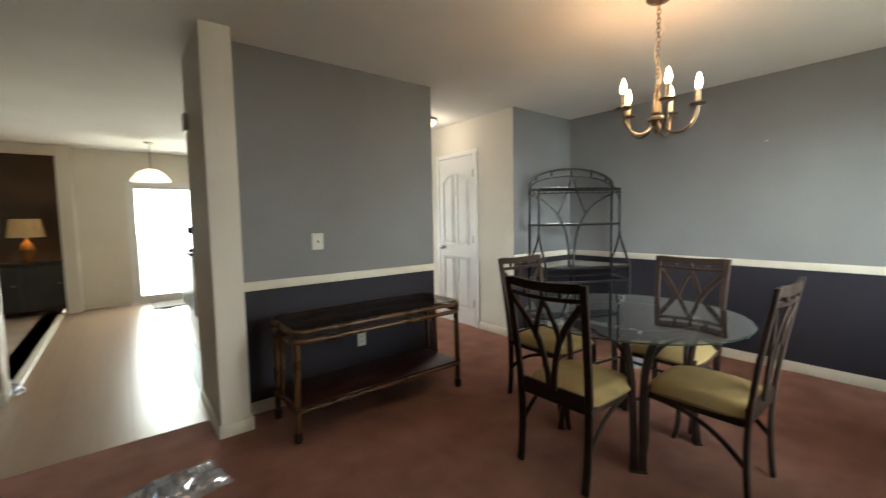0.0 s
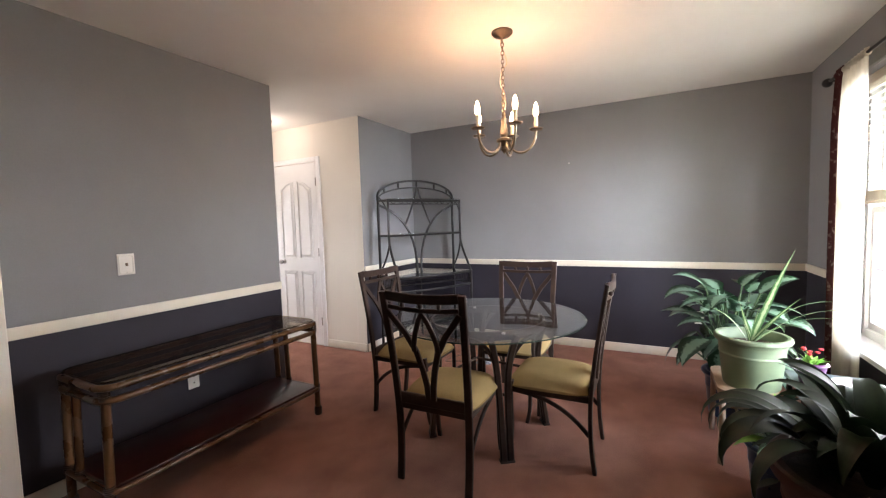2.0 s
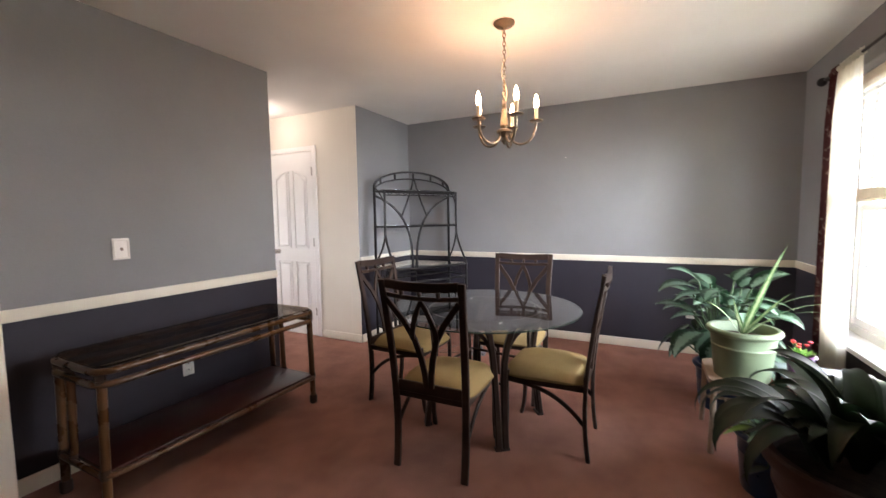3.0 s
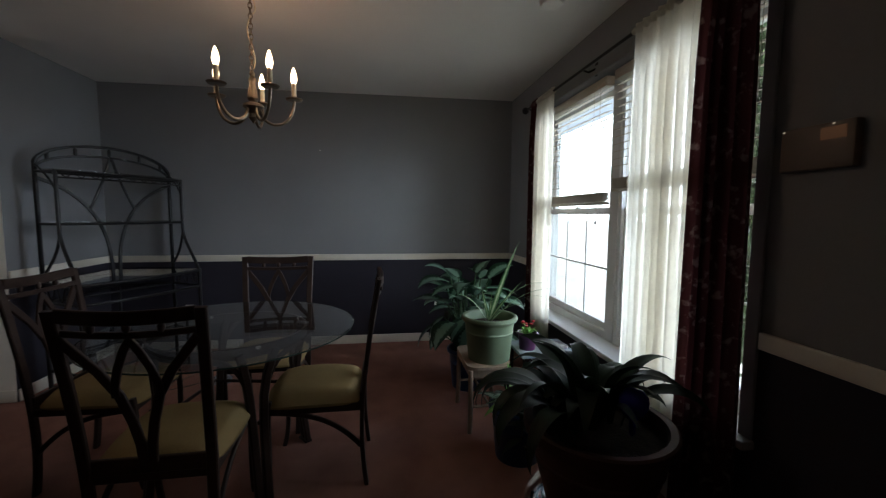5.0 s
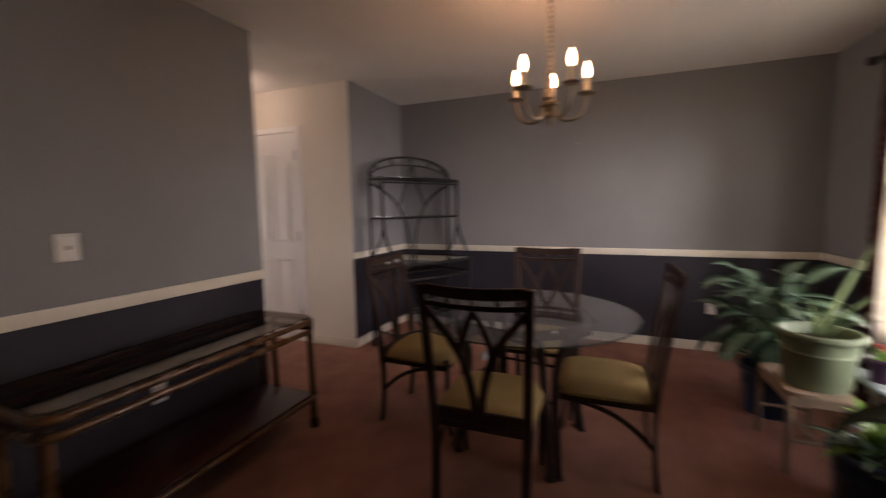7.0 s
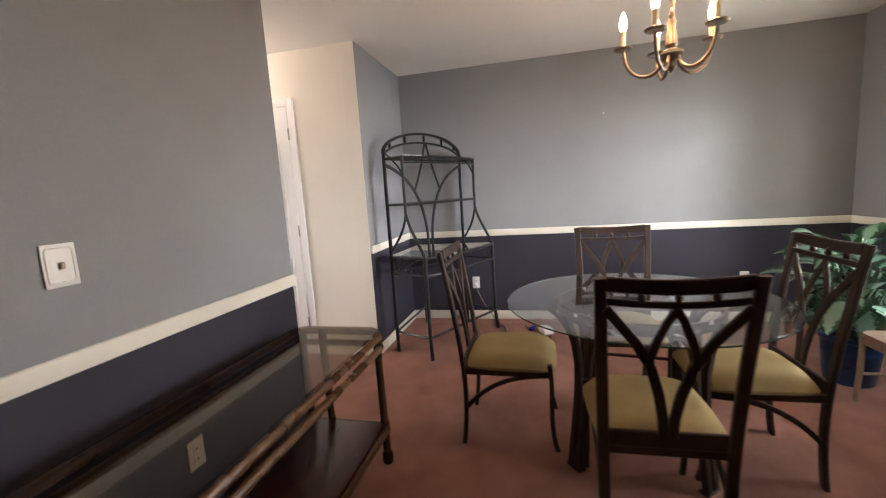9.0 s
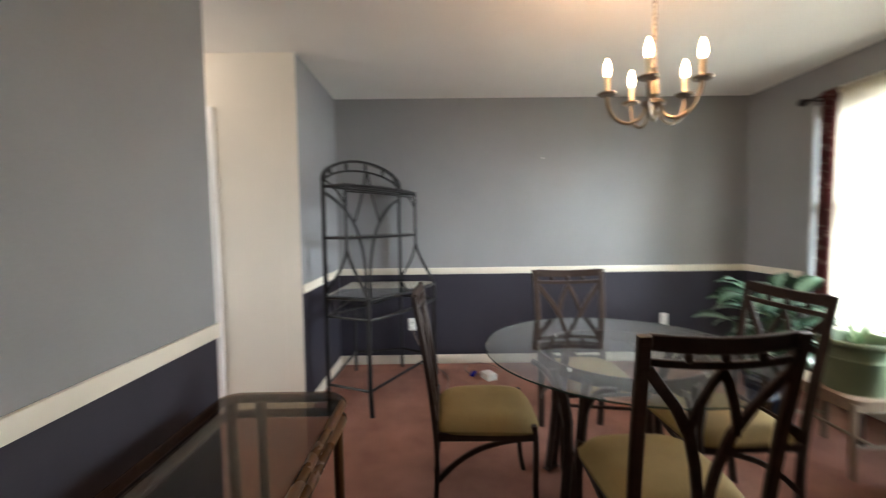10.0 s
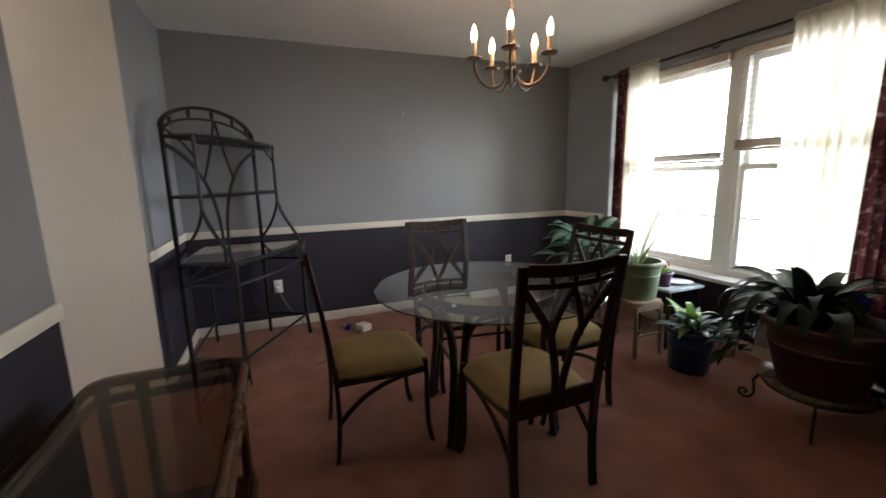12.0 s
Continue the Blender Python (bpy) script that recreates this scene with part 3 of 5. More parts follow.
# ---- dining chairs ----
def dining_chair(at, turn, first=None):
    """Bronze metal chair, facing its own +y; the origin lies on the floor under the seat."""
    m = pose(*at, 0, 0, turn)
    if first:
        return copy_thing(first, m)
    c = thing("dining_chair", "dark bronze metal dining chair with olive seat cushion", "chair", group="chairs round the table")
    w, yb, yf, sz = 0.20, -0.215, 0.215, 0.44
    post = lambda s: bez((s * (w - 0.008), yb - 0.015, 0), (s * (w - 0.006), yb + 0.03, 0.30), (s * w, yb - 0.005, 0.55), (s * (w + 0.016), yb - 0.084, 1.0), 14)
    back = lambda x, z: Vector((x, yb + 0.006 - 0.087 * max(0.0, (z - 0.40) / 0.6) ** 1.5, z))
    for s in (-1, 1):
        part("back_post", tube(post(s), 0, flat=(0.038, 0.02), up=(1, 0, 0)), BRONZE, c)
        part("front_leg", tube(bez((s * w, yf + 0.02, 0), (s * w, yf - 0.025, 0.14), (s * w, yf + 0.012, 0.3), (s * w, yf - 0.01, sz), 10), 0, flat=(0.026, 0.022), up=(1, 0, 0)), BRONZE, c)
        part("side_brace", tube(bez((s * w, yb + 0.01, 0.20), (s * w, yb + 0.12, 0.33), (s * w, yf - 0.2, 0.375), (s * w, yf - 0.01, 0.385), 12), 0, flat=(0.014, 0.022), up=(1, 0, 0)), BRONZE, c)
    part("top_rail", tube([back(x, 0.982 - 0.010 * (1 - (x / w) ** 2)) - Vector((0, 0.020 * (1 - (x / w) ** 2), 0)) for x in [w * i / 5 for i in range(-5, 6)]], 0, flat=(0.046, 0.018), up=(0, 0, 1)), BRONZE, c)
    part("second_rail", tube([back(x, 0.924 - 0.008 * (1 - (x / w) ** 2)) - Vector((0, 0.022 * (1 - (x / w) ** 2), 0)) for x in [w * i / 5 for i in range(-5, 6)]], 0, flat=(0.022, 0.014), up=(0, 0, 1)), BRONZE, c)
    for x in (-0.1, 0, 0.1):
        bm = lathe([(0.005, -0.018), (0.011, -0.010), (0.012, 0.0), (0.011, 0.010), (0.005, 0.018)], 10, tuple(back(x, 0.942) - Vector((0, 0.02, 0))))
        part("ball_spacer", bm, BRONZE, c)
    for s in (-1, 1):
        pts = [back(s * x, z) - Vector((0, 0.012, 0)) for x, z in ((w, 0.905), (0.165, 0.86), (0.11, 0.79), (0.06, 0.70), (0.032, 0.60), (0.018, 0.52), (0.014, 0.45))]
        part("curved_splat", tube(pts, 0, flat=(0.032, 0.014), up=(1, 0, 0)), BRONZE, c)
        pts = [back(s * x, z) - Vector((0, 0.019, 0)) for x, z in ((-0.004, 0.905), (0.022, 0.862), (0.048, 0.80), (0.066, 0.735), (0.066, 0.70))]
        part("crossing_splat", tube(pts, 0, flat=(0.026, 0.012), up=(1, 0, 0)), BRONZE, c)
    part("lower_rail", tube([back(x, 0.434) for x in (-w, -0.1, 0, 0.1, w)], 0, flat=(0.058, 0.016), up=(0, 0, 1)), BRONZE, c)
    bm = box_bm(-w, w, yf - 0.02, yf, 0.375, 0.41, 0.003, 1)
    box_bm(-w, w, yb, yb + 0.02, 0.375, 0.41, 0.003, 1, bm=bm)
    box_bm(-w - 0.008, -w + 0.008, yb, yf, 0.375, 0.41, 0.003, 1, bm=bm)
    box_bm(w - 0.008, w + 0.008, yb, yf, 0.375, 0.41, 0.003, 1, bm=bm)
    part("seat_frame", bm, BRONZE, c)
    bm = bmesh.new()
    bmesh.ops.create_grid(bm, x_segments=14, y_segments=14, size=0.5)
    top = bm.verts[:]
    geo = bmesh.ops.extrude_face_region(bm, geom=bm.faces[:])
    for v in top:
        v.co.z = -1
    for v in bm.verts:
        x, y = v.co.x * 2, v.co.y * 2
        e = max(abs(x), abs(y))
        r = (abs(x) ** 6 + abs(y) ** 6) ** (1 / 6) or 1
        k = e / r if r else 1
        edge = 1 - min(1, (1 - e) / 0.35)
        z = 0.48 - 0.012 * (x * x + y * y) - 0.045 * edge ** 3 if v.co.z > -0.5 else 0.408
        v.co = Vector((x * k * (0.222 - 0.012 * (y < 0) * -y), y * k * 0.228 + 0.012, z))
    bmesh.ops.recalc_face_normals(bm, faces=bm.faces[:])
    part("seat_cushion", bm, SEAT, c, "olive gold padded fabric seat")
    c.matrix_world = m
    return c


chair = dining_chair((2.135, 1.522, 0), -89)
dining_chair((2.545, 1.04, 0), 0.5, chair)
dining_chair((3.09, 1.435, 0), 91.5, chair)
dining_chair((2.665, 2.077, 0), 179, chair)


# ---- glass table ----
TX, TY = 2.568, 1.472
table = thing("dining_table", "round clear glass dining table on a dark bronze metal base", "table", (TX, TY, 0))
R = 0.595
bm = lathe([(0.0, 0.726), (R - 0.006, 0.726), (R, 0.730), (R, 0.734), (R - 0.006, 0.738), (0.0, 0.738)], 96)
part("glass_top", bm, TABLE_GLASS, table, "round clear glass top", smooth=False)
part("glass_rim", lathe([(R + 0.0005, 0.7285), (R + 0.002, 0.7295), (R + 0.002, 0.7345), (R + 0.0005, 0.7355)], 96, close=False), GLASS_EDGE, table, "green polished glass edge")
for k in range(4):
    a = radians(k * 90 + 36)
    rad = lambda r, z, o=0.0: Vector((r * math.cos(a) - o * math.sin(a), r * math.sin(a) + o * math.cos(a), z))
    tang = (-math.sin(a), math.cos(a), 0)
    for s in (-1, 1):
        pts = [rad(r, z, s * o) for r, z, o in ((0.375, 0.0, 0.02), (0.365, 0.08, 0.02), (0.345, 0.22, 0.022), (0.325, 0.36, 0.025), (0.318, 0.48, 0.032), (0.325, 0.58, 0.046), (0.34, 0.65, 0.062), (0.348, 0.700, 0.078))]
        part("leg", tube(pts, 0, flat=(0.036, 0.03), up=tang), BRONZE, table)
        arch_bar = bez(rad(0.319, 0.50, s * 0.036), rad(0.325, 0.60, s * 0.06), rad(0.335, 0.68, s * 0.10), rad(0.345, 0.697, s * 0.20), 8)
        part("arch_brace", tube(arch_bar, 0, flat=(0.022, 0.018), up=tang), BRONZE, table)
    part("foot_pad", box_bm(-0.022, 0.022, -0.042, 0.042, 0.0, 0.014, 0.004, 1), BRONZE, table).matrix_basis = pose(0.37 * math.cos(a), 0.37 * math.sin(a), 0, 0, 0, math.degrees(a))
    part("glass_bumper", lathe([(0.012, 0.712), (0.012, 0.7255)], 12, tuple(rad(0.35, 0, 0))), PLASTIC, table)
ring = lambda r, z: [(r * math.cos(2 * math.pi * i / 48), r * math.sin(2 * math.pi * i / 48), z) for i in range(48)]
part("top_ring", tube(ring(0.35, 0.703), 0, flat=(0.05, 0.012), closed=True, up=(0, 0, 1)), BRONZE, table)

for k in range(4):
    a, b = radians(k * 90 + 36), radians(k * 90 + 126)
    part("stretcher", tube([(0.322 * math.cos(a), 0.322 * math.sin(a), 0.36), (0.322 * math.cos(b), 0.322 * math.sin(b), 0.36)], 0.009, 8), BRONZE, table)

# ---- console table ----
cons = thing("console_table", "rattan pole console table with smoked glass top and mahogany lower shelf", "console table", (0, 0, 0))
CX0, CX1, CY0, CY1, CZ = 1.02, 2.275, 2.625, 3.075, 0.675


def oval(x0, x1, y0, y1, z, r, n=6):
    pts = []
    for cx, cy, a0 in ((x1 - r, y1 - r, 0), (x0 + r, y1 - r, 90), (x0 + r, y0 + r, 180), (x1 - r, y0 + r, 270)):
        pts += [(cx + r * math.cos(radians(a0 + 90 * i / n)), cy + r * math.sin(radians(a0 + 90 * i / n)), z) for i in range(n + 1)]
    return pts


for z, nm in ((CZ - 0.018, "top_rail"), (CZ - 0.075, "second_rail")):
    part(nm, tube(oval(CX0, CX1, CY0, CY1, z, 0.07), 0.0155, 12, closed=True), RATTAN, cons)
bm = bmesh.new()
lo = [bm.verts.new(p) for p in oval(CX0 + 0.006, CX1 - 0.006, CY0 + 0.006, CY1 - 0.006, CZ, 0.066)]
hi = [bm.verts.new((v.co.x, v.co.y, CZ + 0.008)) for v in lo]
bm.faces.new(lo[::-1])
bm.faces.new(hi)
for i in range(len(lo)):
    bm.faces.new((lo[i], lo[(i + 1) % len(lo)], hi[(i + 1) % len(lo)], hi[i]))
part("glass_top", bm, SMOKE_GLASS, cons, "smoked glass top")
for x in (CX0 + 0.01, CX1 - 0.01):
    sx = 1 if x > 1.5 else -1
    for y, r, foot in ((CY0 + 0.03, 0.019, True), (CY1 - 0.14, 0.017, False), (CY1 - 0.03, 0.019, True)):
        part("leg", tube([(x, y, 0.0 if foot else 0.19), (x - sx * 0.004, y, 0.3), (x - sx * 0.012, y, CZ - 0.06 if foot else CZ - 0.02)], r, 12), RATTAN, cons)
        if foot:
            part("foot", lathe([(0.022, 0), (0.026, 0.008), (0.026, 0.05), (0.021, 0.06)], 14, (x, y, 0)), BRONZE, cons)
        for z in (0.20, CZ - 0.05):
            bm = None
            for k in range(5):
                bm = lathe([(r + 0.0005, -0.004), (r + 0.0035, 0), (r + 0.0005, 0.004)], 12, (x - sx * 0.008 * (z > 0.3), y, z - 0.02 + k * 0.009), bm, close=False)
            part("cane_binding", bm, BRONZE, cons)
part("lower_shelf", box_bm(CX0 + 0.02, CX1 - 0.02, CY0 + 0.02, CY1 - 0.02, 0.19, 0.212, 0.006, 2), MAHOG, cons, "mahogany red lower shelf")
part("shelf_rail", tube(oval(CX0, CX1, CY0 + 0.005, CY1 - 0.005, 0.19, 0.05), 0.013, 10, closed=True), RATTAN, cons)


# ---- corner rack ----
rack = thing("bakers_rack", "grey iron arched rack with glass shelves, standing across the corner", "rack", (4.043, 2.851, 0), 151.5)
RW, RF, RD, RU = 0.468, 0.444, 0.355, 0.18    # half width at the back and front, depth below and above; it looks along +y
bow = lambda d, z, b=0.05: [(-RF, d, z), *[(RF * q, d + b * (1 - q * q), z) for q in (-0.75, -0.5, -0.25, 0, 0.25, 0.5, 0.75)], (RF, d, z)]
for s in (-1, 1):
    part("back_post", tube([(s * RW, 0, 0), (s * RW, 0, 1.63)], 0.0145, 10), IRON, rack)
    part("front_post", tube([(s * RF, RU, 1.585), (s * RF, RU, 1.30), *bez((s * RF, RU, 1.15), (s * RF, RU + 0.02, 1.02), (s * RF, RD - 0.04, 0.90), (s * RF, RD, 0.80))], 0.0125, 10), IRON, rack)
    part("bell_brace", tube(bez((s * RF, RU, 1.15), (s * RF, RU - 0.02, 1.0), (s * RW, 0.06, 0.90), (s * RW, 0.0, 0.83)), 0.010, 8), IRON, rack)
    part("front_leg", tube([(s * RF, RD, 0.81), (s * RF, RD, 0.2), (s * (RF + 0.01), RD + 0.02, 0.0)], 0.0155, 10), IRON, rack)
    part("side_stretcher", tube([(s * RW, 0, 0.17), (s * RF, RD, 0.17)], 0.010, 8), IRON, rack)
    part("side_rail", tube([(s * RW, 0, 0.795), (s * RF, RD, 0.795)], 0.010, 8), IRON, rack)
    part("top_side_rail", tube([(s * RW, 0, 1.575), (s * RF, RU, 1.575)], 0.011, 8), IRON, rack)
    part("middle_side_rail", tube([(s * RW, 0, 1.215), (s * RF, RU, 1.215)], 0.010, 8), IRON, rack)
    part("back_curve", tube(bez((s * (RW - 0.01), 0.004, 1.53), (s * 0.26, 0.004, 1.46), (s * 0.02, 0.004, 1.30), (s * 0.026, 0.004, 0.805), 18), 0, flat=(0.024, 0.014), up=(1, 0, 0)), IRON, rack)
    part("inner_curve", tube(bez((s * 0.006, 0.012, 1.722), (s * 0.03, 0.012, 1.62), (s * 0.075, 0.012, 1.50), (s * 0.158, 0.012, 1.325), 12), 0, flat=(0.018, 0.012), up=(1, 0, 0)), IRON, rack)
arch = lambda top, base: [(RW * math.cos(math.pi * i / 24), 0.0, base + (top - base) * math.sin(math.pi * i / 24)) for i in range(25)]
part("arch", tube(arch(1.795, 1.625), 0, flat=(0.034, 0.02), up=(0, 1, 0)), IRON, rack)
part("inner_arch", tube(arch(1.722, 1.59), 0, flat=(0.018, 0.016), up=(0, 1, 0)), IRON, rack)
for k in (0.18, 0.34, 0.5, 0.66, 0.82):
    a = math.pi * k
    part("ball_spacer", lathe([(0.006, -0.036), (0.012, -0.014), (0.012, 0.014), (0.006, 0.036)], 10, (RW * math.cos(a), 0, 1.608 + 0.150 * math.sin(a))), IRON, rack)
for z, d in ((1.575, RU), (1.215, RU), (0.795, RD)):
    part("front_rail", tube(bow(d, z), 0.011, 8), IRON, rack)
    part("back_rail", tube([(-RW, 0, z), (RW, 0, z)], 0.009, 8), IRON, rack)
    bm = bmesh.new()
    lo = [bm.verts.new((p[0] * 0.985, p[1], z + 0.0095)) for p in bow(d, z)] + [bm.verts.new((RW - 0.005, 0.005, z + 0.0095)), bm.verts.new((-RW + 0.005, 0.005, z + 0.0095))]
    f = bm.faces.new(lo)
    up = bmesh.ops.extrude_face_region(bm, geom=[f])
    for v in [g for g in up["geom"] if isinstance(g, bmesh.types.BMVert)]:
        v.co.z += 0.006
    bmesh.ops.recalc_face_normals(bm, faces=bm.faces[:])
    part("glass_shelf", bm, TABLE_GLASS, rack, "clear glass shelf")
part("apron_rail", tube(bow(RD, 0.66), 0.011, 8), IRON, rack)
part("back_apron", tube([(-RW, 0, 0.66), (RW, 0, 0.66)], 0.009, 8), IRON, rack)
part("front_stretcher", tube([(-RF, RD, 0.17), (RF, RD, 0.17)], 0.010, 8), IRON, rack)
for s in (-1, 1):
    part("apron_side", tube([(s * RW, 0, 0.66), (s * RF, RD, 0.66)], 0.010, 8), IRON, rack)
EX, EY = -0.20, -0.315    # the leg that reaches into the corner
part("corner_leg", tube([(EX, EY, 0.0), (EX, EY, 0.80)], 0.012, 10), IRON, rack)
for x in (-RW, RW):
    for z in (0.17, 0.66, 0.795):
        part("corner_stretcher", tube([(EX, EY, z), (x, 0, z)], 0.009, 8), IRON, rack)
bm = bmesh.new()
lo = [bm.verts.new(p) for p in ((-RW + 0.01, -0.004, 0.8045), (RW - 0.01, -0.004, 0.8045), (EX + 0.012, EY + 0.012, 0.8045))]
up = bmesh.ops.extrude_face_region(bm, geom=[bm.faces.new(lo)])
for v in [g for g in up["geom"] if isinstance(g, bmesh.types.BMVert)]:
    v.co.z += 0.006
bmesh.ops.recalc_face_normals(bm, faces=bm.faces[:])
part("corner_shelf", bm, TABLE_GLASS, rack, "clear glass corner shelf")
part("top_scroll", tube([(RF * q, RU + 0.05 * (1 - q * q), 1.553 + 0.016 * math.sin(q * 34)) for q in [i / 60 - 1 for i in range(121)]], 0.004, 6), IRON, rack)
part("top_lower_rail", tube(bow(RU, 1.533), 0.006, 8), IRON, rack)
for s in (-1, 1):
    part("side_gusset", tube(bez((s * RW, 0.0, 1.63), (s * RW, 0.05, 1.60), (s * (RF + 0.004), RU - 0.03, 1.52), (s * RF, RU, 1.43)), 0.007, 8), IRON, rack)
    part("side_scroll", tube([(s * (RW + (RF - RW) * q), RD * q, 0.728 + 0.052 * math.sin(q * 22)) for q in [i / 60 for i in range(61)]], 0.005, 6), IRON, rack)


# ---- chandelier ----
KX, KY = 2.57, 1.335
lamp = thing("chandelier", "five-arm brass chandelier with lit candle bulbs, hung on a chain", "chandelier", (KX, KY, 0))
part("canopy", lathe([(0.062, 2.44), (0.062, 2.43), (0.05, 2.418), (0.02, 2.412), (0.008, 2.40)], 28), mat("aged_bronze", (0.11, 0.082, 0.06), 0.42, metal=0.8, var=0.15, scale=20), lamp, "aged bronze canopy")
z = 2.405
for k in range(18):
    bm = tube([(0.009 * math.cos(a), 0, z - 0.016 + 0.016 * math.sin(a)) for a in [2 * math.pi * i / 12 for i in range(12)]], 0.0024, 6, closed=True)
    o = part("chain_link", bm, BRASS, lamp)
    o.matrix_basis = pose(0, 0, 0, 0, 0, 90 * (k % 2))
    z -= 0.0235
part("cord", tube([(0.012 * math.sin(9 * t) + (0.035 * math.exp(-((t - 0.3) / 0.08) ** 2)), 0.012 * math.cos(11 * t), 2.40 - 0.43 * t) for t in [i / 40 for i in range(41)]], 0.003, 6), CANDLE, lamp)
part("stem", lathe([(0.006, 1.975), (0.014, 1.960), (0.010, 1.950), (0.018, 1.935), (0.014, 1.915), (0.022, 1.875), (0.026, 1.845), (0.016, 1.830), (0.045, 1.817), (0.047, 1.805), (0.03, 1.793), (0.018, 1.775), (0.022, 1.755), (0.010, 1.740), (0.002, 1.730)], 24), BRASS, lamp)
for k in range(5):
    a = radians(72 * k + 2.5)
    P = lambda r, z: (r * math.cos(a), r * math.sin(a), z)
    part("arm", tube(bez(P(0.03, 1.807), P(0.035, 1.695), P(0.188, 1.705), P(0.188, 1.860), 16), 0.0075, 8), BRASS, lamp)
    part("drip_pan", lathe([(0.004, 1.857), (0.035, 1.860), (0.042, 1.868), (0.040, 1.870), (0.012, 1.865), (0.012, 1.880)], 20, P(0.188, 0)), BRASS, lamp)
    part("candle", lathe([(0.0115, 1.867), (0.0115, 1.940), (0.008, 1.943)], 14, P(0.188, 0)), CANDLE, lamp, "ivory candle sleeve")
    part("bulb", lathe([(0.009, 1.940), (0.0145, 1.957), (0.016, 1.970), (0.012, 1.994), (0.006, 2.014), (0.001, 2.022)], 14, P(0.188, 0)), BULB, lamp, "lit flame-shaped bulb")
for k in range(5):
    a = radians(72 * k + 2.5)
    l = new("chandelier_light", bpy.data.lights.new("chandelier_light", "POINT"))
    l.data.energy, l.data.color, l.data.shadow_soft_size = 0.37, (1.0, 0.56, 0.31), 0.02
    l.location = (KX + 0.188 * math.cos(a), KY + 0.188 * math.sin(a), 2.040)


# ---- plants ----
def leaf(bm, base, heading, lift, length, width, droop, cup=0.15, segs=8, twist=0.0, blunt=0.5):
    """One curved leaf: a strip bent down along its length, folded along the rib, with a pointed tip."""
    uv = bm.loops.layers.uv.get("UVMap") or bm.loops.layers.uv.new("UVMap")
    h = radians(heading)
    out, side = Vector((math.cos(h), math.sin(h), 0)), Vector((-math.sin(h), math.cos(h), 0))
    p, ang = Vector(base), radians(lift)
    rows = []
    for i in range(segs + 1):
        t = i / segs
        w = width * (math.sin(math.pi * min(1, t * 0.93 + 0.07) ** blunt)) if t < 1 else 0.001
        d = out * math.cos(ang) + Vector((0, 0, 1)) * math.sin(ang)
        nrm = side.cross(d)
        s = side * math.cos(twist * t) + nrm * math.sin(twist * t)
        rows.append([bm.verts.new(p - s * w / 2 + abs(cup) * w * nrm * -0.5), bm.verts.new(p), bm.verts.new(p + s * w / 2 + abs(cup) * w * nrm * -0.5)])
        p = p + d * (length / segs)
        ang -= radians(droop) / segs * (0.4 + 1.2 * t)
    for i in range(segs):
        for j in range(2):
            f = bm.faces.new((rows[i][j], rows[i][j + 1], rows[i + 1][j + 1], rows[i + 1][j]))
            for lp, (u, v) in zip(f.loops, ((j / 2, i), (j / 2 + 0.5, i), (j / 2 + 0.5, i + 1), (j / 2, i + 1))):
                lp[uv].uv = (u, v / segs)


def one_leaf(parent, material, *args, **kw):
    bm = bmesh.new()
    leaf(bm, *args, **kw)
    return part("leaf", bm, material, parent)


def stem(parent, a, b, r, material, bend=0.03):
    a, b = Vector(a), Vector(b)
    mid = (a + b) / 2 + Vector((bend, -bend, 0.02))
    part("stem", tube(bez(a, mid, mid, b, 6), r, 7), material, parent)


def pot(parent, r, h, z, material, rim=0.02, taper=0.74, soil=True, label="", lip=0.035):
    part("pot", lathe([(r * taper, z), (r * (taper + 0.02), z + 0.006), (r * 0.86, z + h * 0.62), (r * 0.875, z + h * 0.63), (r * 0.875, z + h * 0.655), (r * 0.865, z + h * 0.665), (r * 0.90, z + h - lip - 0.006), (r * 0.93, z + h - lip), (r - 0.002, z + h - lip + 0.004), (r + 0.005, z + h - lip * 0.55), (r + 0.003, z + h - 0.006), (r - 0.006, z + h), (r - rim, z + h - 0.002), (r - rim - 0.008, z + h - 0.016), (r - rim - 0.014, z + h - 0.075), (0.0, z + h - 0.075)], 40), material, parent, label)
    if soil:
        part("soil", lathe([(0.0, z + h - 0.055), (r * 0.5, z + h - 0.051), (r - rim - 0.0135, z + h - 0.058), (r - rim - 0.0145, z + h - 0.07)], 28, close=False), SOIL, parent)


# the stool with the pale green pot
SXX, SYY = 2.90, 0.08
stool = thing("plant_stool", "bleached wooden plant stool with rounded corners", "stool", (SXX + 0.03, SYY + 0.02, 0))
SQX, SQY = 0.19, 0.115


def slab(x, y, z0, z1, r):
    """A flat board with rounded corners."""
    bm = bmesh.new()
    lo = [bm.verts.new(p) for p in oval(-x, x, -y, y, z0, r)]
    hi = [bm.verts.new((v.co.x, v.co.y, z1)) for v in lo]
    bm.faces.new(lo[::-1])
    bm.faces.new(hi)
    for i in range(len(lo)):
        bm.faces.new((lo[i], lo[(i + 1) % len(lo)], hi[(i + 1) % len(lo)], hi[i]))
    return bm


